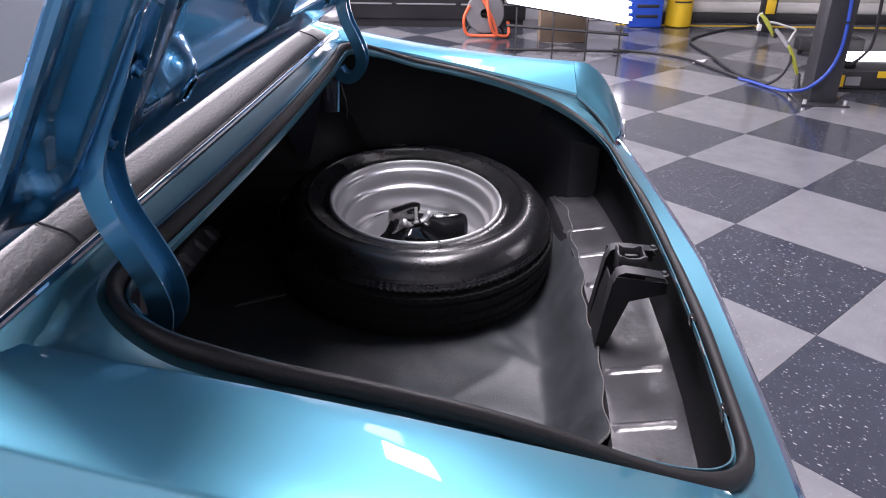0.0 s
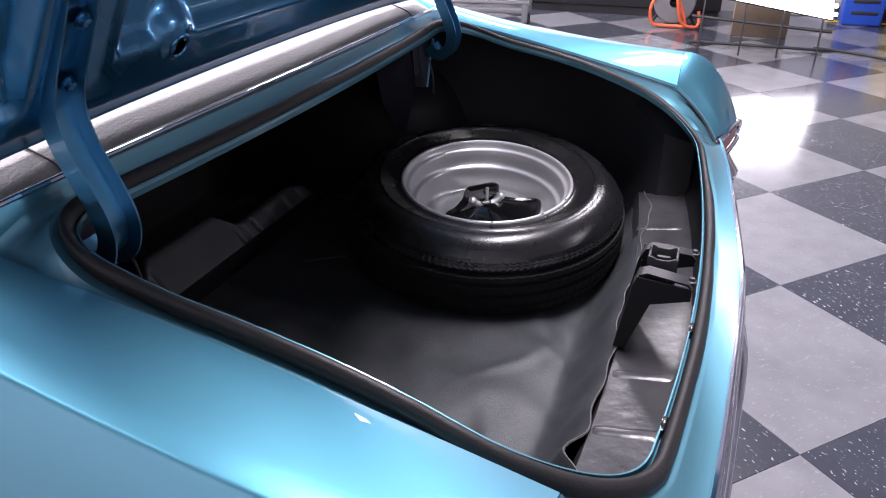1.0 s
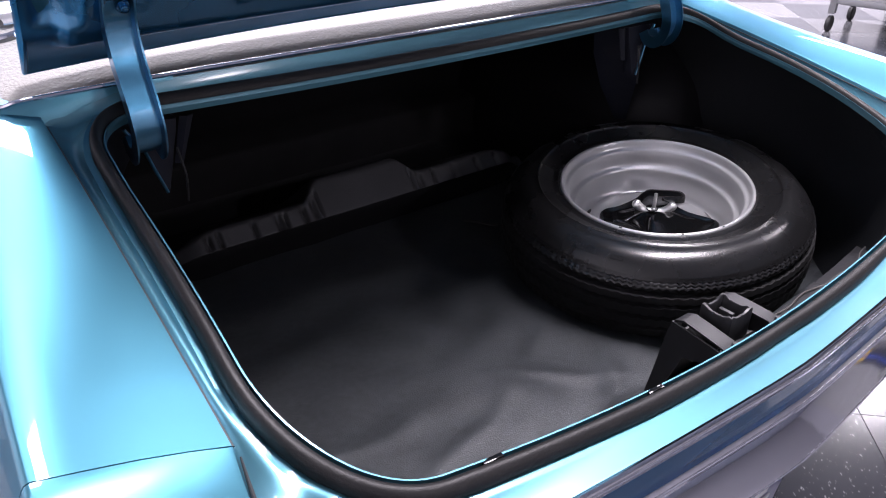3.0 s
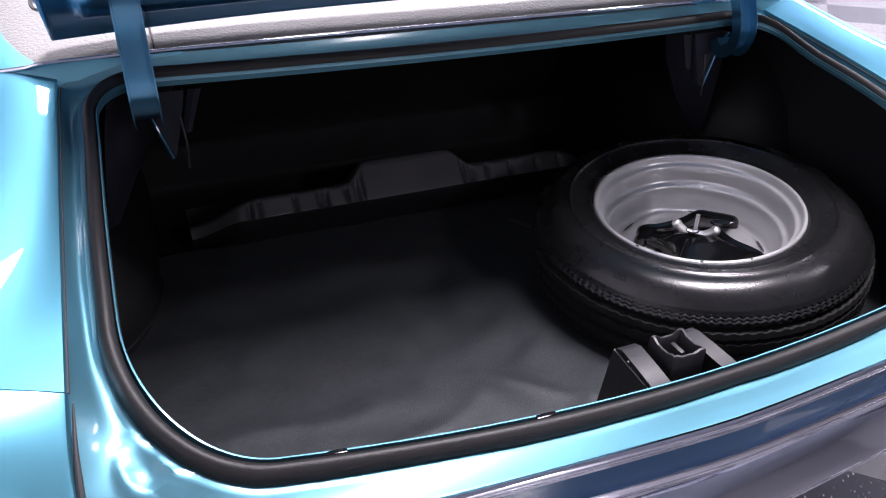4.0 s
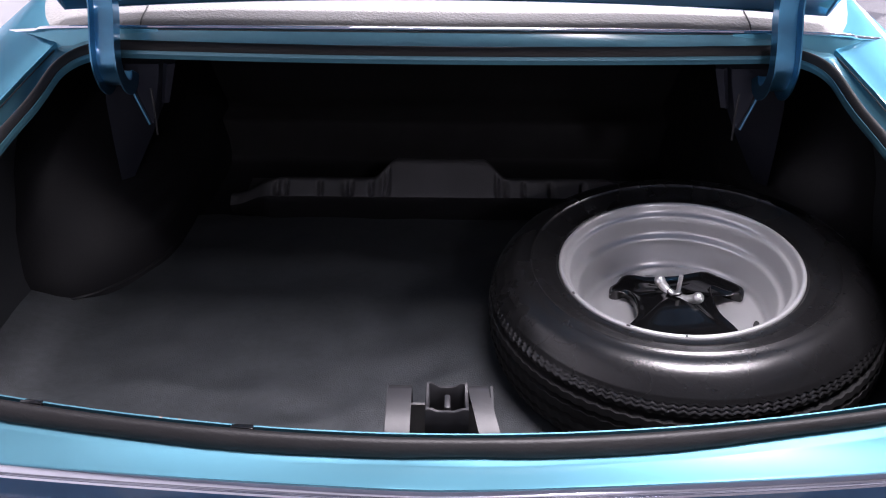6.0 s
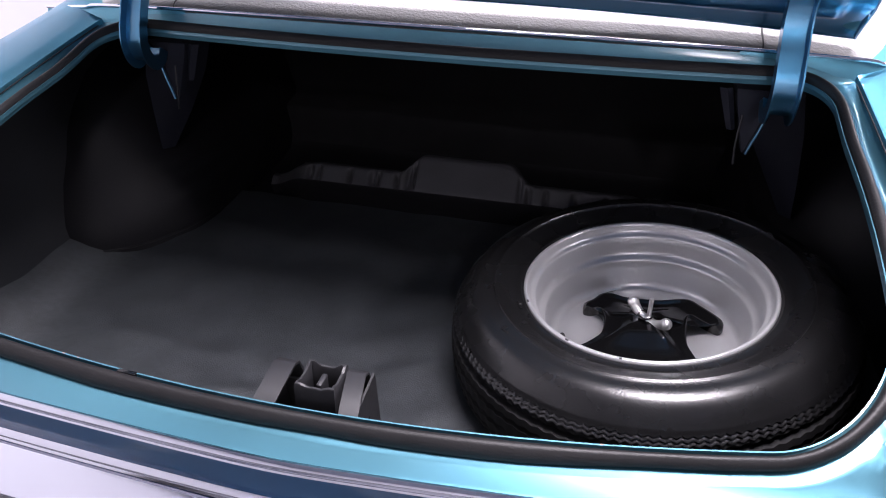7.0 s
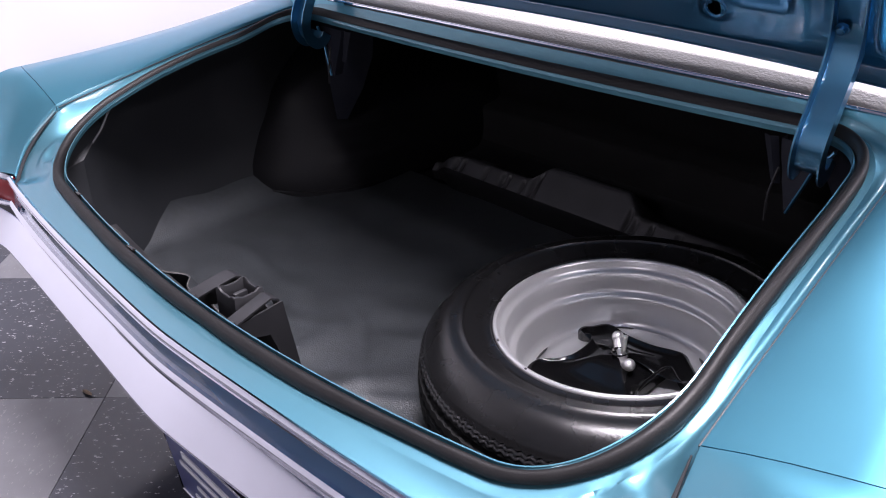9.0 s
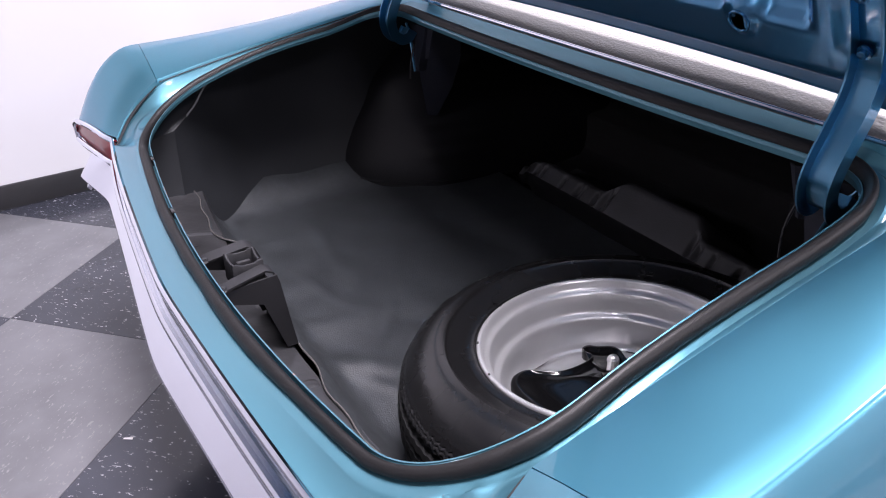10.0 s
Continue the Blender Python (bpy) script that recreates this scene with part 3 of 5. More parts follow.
def window_row(y, z, rise):
    w = 0.665 - 0.02 * (1 - ease(0.90, 0.96, y)) - 0.17 * ease(0.95, 1.75, y)
    return [Vector((x * w, y + 0.01 * abs(x) ** 3, z + rise - 0.014 * abs(x) ** 4)) for x in (-1, -0.85, -0.6, -0.2, 0.2, 0.6, 0.85, 1)]


part("rear_window", thicken(grid([window_row(y, z, 0.006) for y, z in ((0.955, 1.048), (1.05, 1.082), (1.3, 1.17), (1.6, 1.275), (1.72, 1.304))]), 0.004), GLASS, car, "sloping rear window glass")
part("window_trim", thicken(grid([window_row(y, z, r) for y, z, r in ((0.907, 1.0315, 0.002), (0.910, 1.0325, 0.007), (0.930, 1.040, 0.010), (0.950, 1.0465, 0.009), (0.955, 1.048, 0.005))]), 0.003), STEEL, car, "wide bright moulding below the rear window")
for q in (-1, 1):
    loop = smooth_path([(q * 0.60, 0.906, 1.022), (q * 0.640, 0.899, 1.006), (q * 0.668, 0.908, 1.003), (q * 0.678, 0.935, 1.010), (q * 0.674, 1.0, 1.034), (q * 0.640, 1.2, 1.110), (q * 0.51, 1.73, 1.300)], 6)
    part("window_trim", tube(loop, 0.008, 8), CHROME, car, "rounded chrome corner of the window surround")
    part("window_gasket", tube([p + Vector((q * 0.008, -0.004, -0.003)) for p in loop], 0.005, 6), BLK, car, "black rubber gasket round the window")

# rest of the body, out of the camera's sight
SIDE = quarter_section(0.8)
for p, z in zip(SIDE[-3:], (0.42, 0.28, 0.22)):
    p.z = z
for side in (1, -1):
    flip = (lambda b: b) if side == 1 else mirror
    rows = []
    for k in range(31):
        y = 2.004 + 2.8 * k / 30
        q = [Vector((p.x, y, p.z)) for p in SIDE]
        f = ease(4.0, 4.8, y)
        rows.append([Vector((p.x * (1 - 0.05 * f), y, max(p.z - 0.06 * ease(2.0, 4.8, y) * (p.z > 0.5), (arch_z(y) - 0.003 * k) if k > 9 else 0))) for k, p in enumerate(q)])
    part("body_side", flip(thicken(grid(rows), 0.003)), PAINT, car)
    part("side_window", flip(thicken(grid([[Vector((0.70 - 0.12 * ease(0.95, 1.33, z), y, z)) for z in (0.95, 1.1, 1.25, 1.33)] for y in (1.9, 2.2, 2.6, 3.0)]), 0.004)), GLASS, car)
part("windscreen", thicken(grid([[Vector((x * w, y, z)) for x in (-1, -0.5, 0, 0.5, 1)] for w, y, z in ((0.57, 3.0, 1.325), (0.63, 3.25, 1.15), (0.66, 3.5, 0.985))]), 0.004), GLASS, car)
part("bonnet", thicken(grid([[Vector((x * 0.66, y, 0.985 - 0.012 * x * x - 0.07 * ease(3.5, 4.8, y))) for x in (-1, -0.6, -0.2, 0.2, 0.6, 1)] for y in (3.5, 3.9, 4.3, 4.78)]), 0.003), PAINT, car)
part("front_panel", box(-0.86, 0.86, 4.74, 4.79, 0.40, 0.90, 0.02), PAINT, car)
part("grille", box(-0.66, 0.66, 4.79, 4.81, 0.58, 0.82, 0.01), BLK, car)
part("front_bumper", box(-0.92, 0.92, 4.80, 4.93, 0.40, 0.56, 0.04), CHROME, car)
part("underbody", box(-0.72, 0.72, 0.75, 4.75, 0.24, 0.32, 0.01), BLK, car)


def road_wheel(x, y):
    bm = lathe([(0.19, -0.09), (0.25, -0.1), (0.31, -0.095), (0.33, -0.06), (0.333, 0.0), (0.33, 0.06), (0.31, 0.095), (0.25, 0.1), (0.19, 0.09)], 40)
    w = part("road_wheel", bm, TYRE, car, "black road tyre")
    part("wheel_disc", lathe([(0.19, 0.088), (0.17, 0.06), (0.08, 0.07), (0.001, 0.075)], 40), CHROME, w, "chrome wheel disc")
    w.matrix_basis = pose(x, y, 0.333, 0, 90 if x > 0 else -90, 0)


for wx, wy in ((0.79, 1.22), (-0.79, 1.22), (0.77, 4.05), (-0.77, 4.05)):
    road_wheel(wx, wy)


# ---- boot: pan, bulkhead, wheelhouses ----
PANY = [(0.036, 0.690), (0.030, 0.66), (0.040, 0.610), (0.052, 0.583), (0.070, 0.574), (0.16, 0.560), (0.170, 0.540), (0.178, 0.47), (0.20, 0.425), (0.35, 0.42), (0.6, 0.42), (0.86, 0.42), (0.94, 0.42), (1.2, 0.43), (1.335, 0.45), (1.350, 0.47), (1.358, 0.52), (1.362, 0.558), (1.368, 0.566), (1.38, 0.570), (1.44, 0.575), (1.47, 0.60), (1.48, 0.80), (1.47, 0.93), (1.30, 0.945), (1.0, 0.92), (0.76, 0.905)]


def pan_row(y, z):
    xs = (-0.80, -0.79, -0.74, -0.66, -0.5, -0.3, -0.1, 0.1, 0.3, 0.5, 0.66, 0.74, 0.79, 0.80)
    back = 1 - ease(0.10, 0.34, y)
    xs = [x * (1 - 0.26 * back) for x in xs]
    return [Vector((x, y + 0.13 * x * x * back, z + 0.06 * ease(0.66, 0.80, abs(x)) * (z < 0.6))) for x in xs]


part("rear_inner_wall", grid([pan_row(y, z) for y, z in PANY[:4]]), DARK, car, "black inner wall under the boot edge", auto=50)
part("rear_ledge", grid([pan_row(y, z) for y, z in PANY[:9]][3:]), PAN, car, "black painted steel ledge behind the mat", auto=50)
part("boot_pan", grid([pan_row(y, z) for y, z in PANY[8:16]]), DARK, car, "black sprayed boot floor", auto=50)
part("seat_divider", grid([pan_row(y, z) for y, z in PANY[15:]]), FELT, car, "divider behind the rear seat, near-black for the boot's deep shade", auto=50)
# wheel arch bulge: height, where it begins, and its inner half-width
WHEEL_ARCH = [(0.44, 0.626, 0.585)] + [(0.46 + 0.01 * k, 0.63 + 0.10 * ease(0.47, 0.72, 0.46 + 0.01 * k) + 0.16 * ease(0.68, 0.90, 0.46 + 0.01 * k), 0.585 + 0.055 * ease(0.48, 0.72, 0.46 + 0.01 * k) + 0.13 * ease(0.68, 0.88, 0.46 + 0.01 * k)) for k in range(40)]
for s in (-1, 1):
    rows = []
    for y in (0.03, 0.10, 0.2, 0.4, 0.6, 0.8, 1.0, 1.2, 1.36):
        rows.append([Vector((s * q * (1 - 0.24 * (1 - ease(0.10, 0.34, y))), y + 0.06 * (1 - ease(0.10, 0.34, y)), z - 0.03 * (1 - ease(0.10, 0.34, y)) * (z > 0.6))) for q, z in ((0.735, 0.40), (0.785, 0.52), (0.80, 0.60), (0.80, 0.70), (0.795, min(0.80, edge_z(y) - 0.06)))])
        back = 1 - ease(0.10, 0.34, y)
        rows[-1].append(Vector((s * 0.74 * (1 - 0.10 * back), y + 0.04 * back, edge_z(y) - 0.035 - 0.02 * back)))
    part("boot_side", grid(rows), LINER, car)
    rows = []
    for z, y0, xin in WHEEL_ARCH:
        row = []
        for k in range(13):
            a = math.pi / 2 * k / 12
            row.append(Vector((s * (0.802 - (0.802 - xin) * math.sin(a) ** 0.9), y0 + 0.30 * (1 - math.cos(a)), z)))
        row += [Vector((s * xin, y, z)) for y in (y0 + 0.36, y0 + 0.45, 1.32, 1.46)]
        rows.append([p + Vector((s * -0.011 * max(math.exp(-((z - c) / 0.010) ** 2) for c in (0.535, 0.575, 0.615)) * ease(0.78, 0.84, p.y) * (1 - ease(0.95, 1.02, p.y)), 0, 0)) for p in row])
    part("wheelhouse", grid(rows), DARK, car, "black wheel arch bulge inside the boot", auto=70)
    part("arch_flange", tube(smooth_path([(s * 0.80, 0.628, 0.472), (s * 0.735, 0.640, 0.468), (s * 0.66, 0.70, 0.466), (s * 0.605, 0.80, 0.464), (s * 0.585, 0.92, 0.462)], 6), 0.006, 8, flat=0.5), DARK, car, "welded flange at the foot of the wheel arch")
    brace = grid([[Vector((s * x, y, z)) for x, y, z in r] for r in (((0.600, 0.765, 0.895), (0.560, 0.775, 0.90), (0.52, 0.79, 0.90), (0.49, 0.82, 0.90)), ((0.618, 0.775, 0.82), (0.585, 0.785, 0.82), (0.555, 0.81, 0.82), (0.53, 0.85, 0.82)), ((0.634, 0.80, 0.73), (0.615, 0.81, 0.73), (0.598, 0.83, 0.73), (0.58, 0.86, 0.73)), ((0.648, 0.826, 0.64), (0.643, 0.83, 0.64), (0.638, 0.836, 0.64), (0.630, 0.845, 0.64)))])
    part("shelf_brace", thicken(brace, 0.002), BRACE, car, "brace under the parcel shelf, coloured dark blue as in shade", auto=60)
for s in (-1, 1):
    wall = [(0.56, 0.05), (0.62, 0.075), (0.665, 0.115), (0.71, 0.18), (0.76, 0.27), (0.812, 0.37)]
    part("inner_corner", grid([[Vector((s * x, y, z)) for z in (0.43, 0.55, 0.66, lip_z(y) - 0.028)] for x, y in wall]), DARK, car, "black inner corner of the boot")


def step_rise(x):
    """Length of the slanted face of the floor step: low ribs, with a raised middle."""
    mid = ease(-0.168, -0.108, x) * (1 - ease(0.088, 0.148, x))
    return 0.041 + 0.046 * mid - 0.018 * ease(0.36, 0.46, abs(x))


def step_relief(x):
    """Depth of the grooves that part the ribs."""
    cuts = sum(math.exp(-((x - c) / w) ** 2) for c, w in ((-0.385, 0.006), (-0.362, 0.004), (-0.285, 0.005), (-0.228, 0.007), (-0.212, 0.003), (-0.168, 0.005), (-0.142, 0.006), (-0.128, 0.003), (0.122, 0.005), (0.142, 0.006), (0.182, 0.005), (0.245, 0.006), (0.318, 0.006), (0.38, 0.006)))
    return -0.012 * min(1.2, cuts)


rows = []
for k in range(341):
    x = -0.51 + 1.02 * k / 340
    end = ease(0.40, 0.51, abs(x))
    rise, dent = step_rise(x), step_relief(x)
    y, z = 0.992 + 0.05 * end, 0.523 - 0.05 * end
    row = [Vector((x, y + 0.034, 0.44)), Vector((x, y + 0.014, z - 0.03)), Vector((x, y + 0.001, z - 0.003)), Vector((x, y + 0.0015, z + 0.001))]
    for q in (0.06, 0.12, 0.25, 0.5, 0.75, 0.88, 0.95):
        d = dent * min(1, 4 * q, 5 * (1.02 - q))
        row.append(Vector((x, y + rise * q * 0.66 - d * 0.75, z + rise * q * 0.75 + d * 0.66)))
    y, z = y + rise * 0.66, z + rise * 0.75
    row += [Vector((x, y + 0.003, z + 0.0006)), Vector((x, y + 0.008, z + 0.0012)), Vector((x, y + 0.016, z - 0.0005)), Vector((x, y + 0.03, z - 0.006)), Vector((x, y + 0.10, z - 0.06)), Vector((x, 1.26, 0.445))]
    rows.append(row)
# riser and slope split: shaded side in darker colour, lit slope in lighter
part("step_riser", grid([r[:4] for r in rows]), DARK, car, "black riser under the ribbed step, kept darker as its shaded side")
part("floor_step", grid([r[3:] for r in rows]), DUSTY, car, "dusty ribbed step pressed in the boot floor, toned lighter as lit", auto=70)
for x in (-0.40, -0.27, -0.13, 0.16, 0.29, 0.42):
    bead = [[Vector((x + a, y + 0.13 * x * x, z - 0.001 + h * up)) for a, h in ((-0.013, 0.0), (-0.0105, 0.0012), (-0.008, 0.0026), (-0.004, 0.0034), (0.004, 0.0034), (0.008, 0.0026), (0.0105, 0.0012), (0.013, 0.0))] for y, z, up in ((0.056, 0.579, 0), (0.068, 0.5745, 0.8), (0.078, 0.5735, 1), (0.11, 0.5675, 1), (0.145, 0.5625, 1), (0.152, 0.5612, 0.8), (0.160, 0.559, 0))]
    part("ledge_bead", grid(bead), PAN, car, "pressed bead across the rear ledge")
for x in (-0.207, -0.433):
    part("lip_clip", box(-0.012, 0.012, -0.004, 0.002, -0.012, 0.003, 0.001, m=Matrix.Translation((x, rearlip_y(x), lip_z(rearlip_y(x)))) @ Matrix.Rotation(math.atan(0.26 * x), 4, "Z")), BLACK, car, "black clip over the painted lip")
for x in (-0.30, -0.28, -0.155, -0.09, 0.33):
    part("bare_edge", box(-0.008, 0.008, -0.0012, 0.0012, -0.001, 0.0022, 0.0008, m=Matrix.Translation((x, rearlip_y(x) + 0.001, lip_z(rearlip_y(x)))) @ Matrix.Rotation(math.atan(0.26 * x), 4, "Z")), RUST, car, "chipped bare metal on the lip edge")


# ---- boot lid and hinges ----
LID_UP = Vector((0, -0.5, 0.866))
LID_IN = Vector((0, -0.866, -0.5))
LID_O = Vector((0, 0.757, 0.988))


def lid_at(u, v, w):
    """A point of the lid; its lower edge bows up in the middle and rolls back to the hem."""
    v += (0.0163 - 0.0292 * (u / 0.65) ** 2) * max(0, 1 - v / 0.25)
    return LID_O + Vector((u, 0, 0)) + LID_UP * v + LID_IN * (w - 0.018 * (1 - ease(0.0, 0.07, v)))


HOLE_V = 0.110


def lid_depth(u, v):
    """Depth of the inner pressing towards the boot."""
    edge = min(0.652 - abs(u), v, 0.78 - v)
    a = abs(u)
    w = 0.003 + 0.015 * ease(0.034, 0.054, edge)
    hole = math.hypot(a - 0.372, v - HOLE_V)
    d = min(v - HOLE_V - 0.002, 0.60 - v, a - 0.06, 0.476 - a, 1.15 * hole - 0.030)
    w -= (0.010 + 0.42 * min(0.075, max(0, v - HOLE_V))) * ease(0.0, 0.022, d)
    side = min(a - 0.582, 0.640 - a, v - 0.082, 0.72 - v)
    w -= (0.006 + 0.30 * min(0.06, max(0, v - 0.08))) * ease(0.0, 0.012, side)
    w -= 0.004 * ease(0.0, 0.018, min(a - 0.495, 0.572 - a, v - 0.09, 0.7 - v))
    w += 0.006 * (1 - ease(0.012, 0.026, hole))
    if v > 0.082 and math.hypot(a - 0.611, v - 0.125) < 0.012:
        w += 0.004 * (1 - math.hypot(a - 0.611, v - 0.125) / 0.012)
    return w


lid = part("boot_lid", thicken(grid([[lid_at(u, v, 0.006 * (abs(u) / 0.652) ** 4 - 0.008 - 0.034 * ease(0.0, 0.16, min(v, 0.78 - v, 0.66 - abs(u)))) for u in [-0.652 + 1.304 * k / 24 for k in range(25)]] for v in [0.78 * k / 12 for k in range(13)]]), 0.002), PAINT, car, "open boot lid standing over the rear window")
bm = bmesh.new()
us = [-0.652 + 1.304 * k / 216 for k in range(217)]
vs = [0.78 * (k / 110) ** 1.25 for k in range(111)]
vv = [[bm.verts.new(lid_at(u, v, lid_depth(u, v))) for u in us] for v in vs]
for i in range(110):
    for j in range(216):
        u, v = (us[j] + us[j + 1]) / 2, (vs[i] + vs[i + 1]) / 2
        if math.hypot(abs(u) - 0.372, v - HOLE_V) > 0.0115:
            bm.faces.new((vv[i][j], vv[i][j + 1], vv[i + 1][j + 1], vv[i + 1][j]))
part("inner_panel", bm, PAINT_IN, lid, "stamped teal inner pressing of the lid", auto=80)
rim = [lid_at(u, v, -0.002) for u, v in [(-0.652 + 1.304 * k / 20, 0.0) for k in range(20)] + [(0.652, 0.78 * k / 12) for k in range(12)] + [(0.652 - 1.304 * k / 20, 0.78) for k in range(20)] + [(-0.652, 0.78 - 0.78 * k / 12) for k in range(12)]]
for q in (-1, 1):
    ring = [lid_at(q * 0.372 + 0.0145 * math.cos(a), HOLE_V + 0.0145 * math.sin(a), lid_depth(0.372, HOLE_V) - 0.0008) for a in [2 * math.pi * k / 28 for k in range(28)]]
    part("access_hole_rim", tube(ring, 0.0022, 8, closed=True), PAINT_IN, lid, "rolled rim of a round access hole")
part("hem", tube(rim, 0.006, 8, closed=True), PAINT_IN, lid, "folded edge of the lid skin")

ARM = smooth_path([(0.630, 1.185), (0.655, 1.130), (0.680, 1.080), (0.690, 1.045), (0.684, 1.008), (0.668, 0.972), (0.655, 0.940), (0.652, 0.912), (0.662, 0.886), (0.682, 0.872), (0.704, 0.876), (0.716, 0.892)], 5)
ARM = [(p[0], p[1]) for p in ARM]
CH = [(-0.024, -0.006), (-0.021, -0.006), (-0.0205, 0.0), (-0.012, 0.001), (0.012, 0.001), (0.0205, 0.0), (0.021, -0.006), (0.024, -0.006), (0.0245, 0.026), (0.0215, 0.026), (0.0205, 0.006), (-0.0205, 0.006), (-0.0215, 0.026), (-0.0245, 0.026)]
for s in (-1, 1):
    rows = []
    for i, (y, z) in enumerate(ARM):
        a, b = ARM[max(i - 1, 0)], ARM[min(i + 1, len(ARM) - 1)]
        d = Vector((0, b[0] - a[0], b[1] - a[1])).normalized()
        nrm = Vector((0, -d.z, d.y))
        if nrm.y > 0 and i < len(ARM) // 2:
            nrm = -nrm
        if i > 0 and nrm.dot(last) < 0:
            nrm = -nrm
        last = nrm
        rows.append([Vector((s * (0.545 + 0.82 * q), y, z)) + nrm * (r * 0.75 - 0.012) for q, r in CH])
    bm = grid(rows, closed_u=True)
    hinge = part("lid_hinge", bm, PAINT_HINGE, car, "teal painted gooseneck hinge arm", auto=35)
    for y, z in ((0.686, 1.069), (0.650, 1.132)):
        b = lathe([(0.0001, 0.006), (0.004, 0.006), (0.0055, 0.005), (0.006, 0.0), (0.009, 0.0), (0.0095, -0.002)], 12)
        b.transform(Matrix.Translation((s * 0.537, y, z)) @ LID_IN.to_track_quat("Z", "Y").to_matrix().to_4x4())
        part("hinge_bolt", b, PAINT_IN, hinge, "painted hex bolt head")
    web = [(0.905, 0.487, 0.562), (0.898, 0.488, 0.558), (0.888, 0.490, 0.549), (0.876, 0.493, 0.5425), (0.86, 0.498, 0.5375), (0.84, 0.503, 0.532), (0.82, 0.509, 0.5255), (0.80, 0.5145, 0.5195)]
    rows = []
    for z, xi, xo in web:
        yb = 0.722 - 0.002 * (z < 0.85)
        rows.append([Vector((s * x, y, z)) for x, y in ((xi, yb + 0.022), (xi, yb + 0.002), (xi + 0.001, yb), (0.6 * xi + 0.4 * xo, yb), (xo - 0.003, yb), (xo - 0.002, yb - 0.004), (xo, yb - 0.005), (xo + 0.0015, yb - 0.003), (xo + 0.0012, yb + 0.004))])
    bracket = part("hinge_bracket", thicken(grid(rows), 0.0015), BRACE, car, "tapered hinge support bracket, its web darkened as in shadow", auto=50)
    part("bracket_flange", tube([(s * (xo + 0.0005), 0.7145, z) for z, xi, xo in web], 0.0034, 8, flat=0.8), PAINT_HINGE, bracket, "teal turned edge of the bracket")
    part("bracket_strut", thicken(grid([[Vector((s * x, y, z)) for x, y, z in r] for r in (((0.462, 0.728, 0.905), (0.472, 0.722, 0.905), (0.480, 0.728, 0.905)), ((0.474, 0.73, 0.87), (0.482, 0.724, 0.87), (0.489, 0.73, 0.87)), ((0.486, 0.732, 0.835), (0.492, 0.728, 0.835), (0.497, 0.732, 0.835)))]), 0.002), BRACE, bracket, "narrow strut beside the bracket, darkened as in shadow")
    pin = lathe([(0.0001, -0.017), (0.005, -0.017), (0.005, 0.017), (0.0001, 0.017)], 10)
    pin.transform(Matrix.Translation((s * 0.545, 0.706, 0.884)) @ Matrix.Rotation(radians(90), 4, "Y"))
    part("hinge_pin", pin, PAINT_IN, hinge, "steel pivot pin")

# cable hanging by the hinge
part("wiring", tube(smooth_path([(-0.50, 0.70, 0.87), (-0.497, 0.69, 0.83), (-0.50, 0.69, 0.79)], 4), 0.002, 6), SATIN, car, "thin black wire by the hinge")
part("wiring", tube(smooth_path([(0.50, 0.70, 0.87), (0.497, 0.69, 0.83), (0.50, 0.69, 0.79)], 4), 0.002, 6), SATIN, car, "thin black wire by the hinge")

part("wiring", tube(smooth_path([(-0.64, 0.262, 0.81), (-0.643, 0.243, 0.792), (-0.642, 0.219, 0.758), (-0.640, 0.19, 0.728), (-0.637, 0.172, 0.70), (-0.63, 0.16, 0.66)], 5), 0.0022, 6), GREYP, car, "thin grey wire along the boot wall")

# latch bracket on the rear ledge
latch = part("latch_bracket", thicken(grid([[Vector((x, y, z)) for x in (-0.060, -0.033)] for y, z in ((0.060, 0.690), (0.068, 0.699), (0.10, 0.704), (0.130, 0.708), (0.142, 0.703), (0.150, 0.685), (0.160, 0.62), (0.168, 0.566))]), 0.003), SATIN, car, "black steel boot latch bracket on the rear ledge", auto=50)
part("bracket_arm", thicken(grid([[Vector((x + 0.5 * max(0, 0.13 - y) * 0.35, y, z)) for x in (0.031, 0.054)] for y, z in ((0.060, 0.690), (0.068, 0.699), (0.10, 0.704), (0.130, 0.708), (0.142, 0.703), (0.150, 0.685), (0.160, 0.62), (0.168, 0.566))]), 0.003), SATIN, latch, auto=50)
part("bracket_face", thicken(grid([[Vector((x, y, z)) for x in (-0.058, -0.03, 0.0, 0.03, 0.045, 0.056)] for y, z in ((0.147, 0.672), (0.154, 0.64), (0.161, 0.60), (0.168, 0.566))]), 0.003), SATIN, latch)
for x in (-0.062, 0.060):
    pts = [(x, 0.062, 0.692), (x, 0.145, 0.70), (x, 0.168, 0.566), (x, 0.150, 0.566), (x, 0.12, 0.655), (x, 0.062, 0.672)]
    b = bmesh.new()
    a1 = [b.verts.new(p) for p in pts]
    b.faces.new(a1)
    part("bracket_side", thicken(b, 0.003), SATIN, latch)
bx0, bx1, by0, by1, wall = -0.017, 0.031, 0.088, 0.135, 0.0046
rows = [[], [], [], [], [], []]
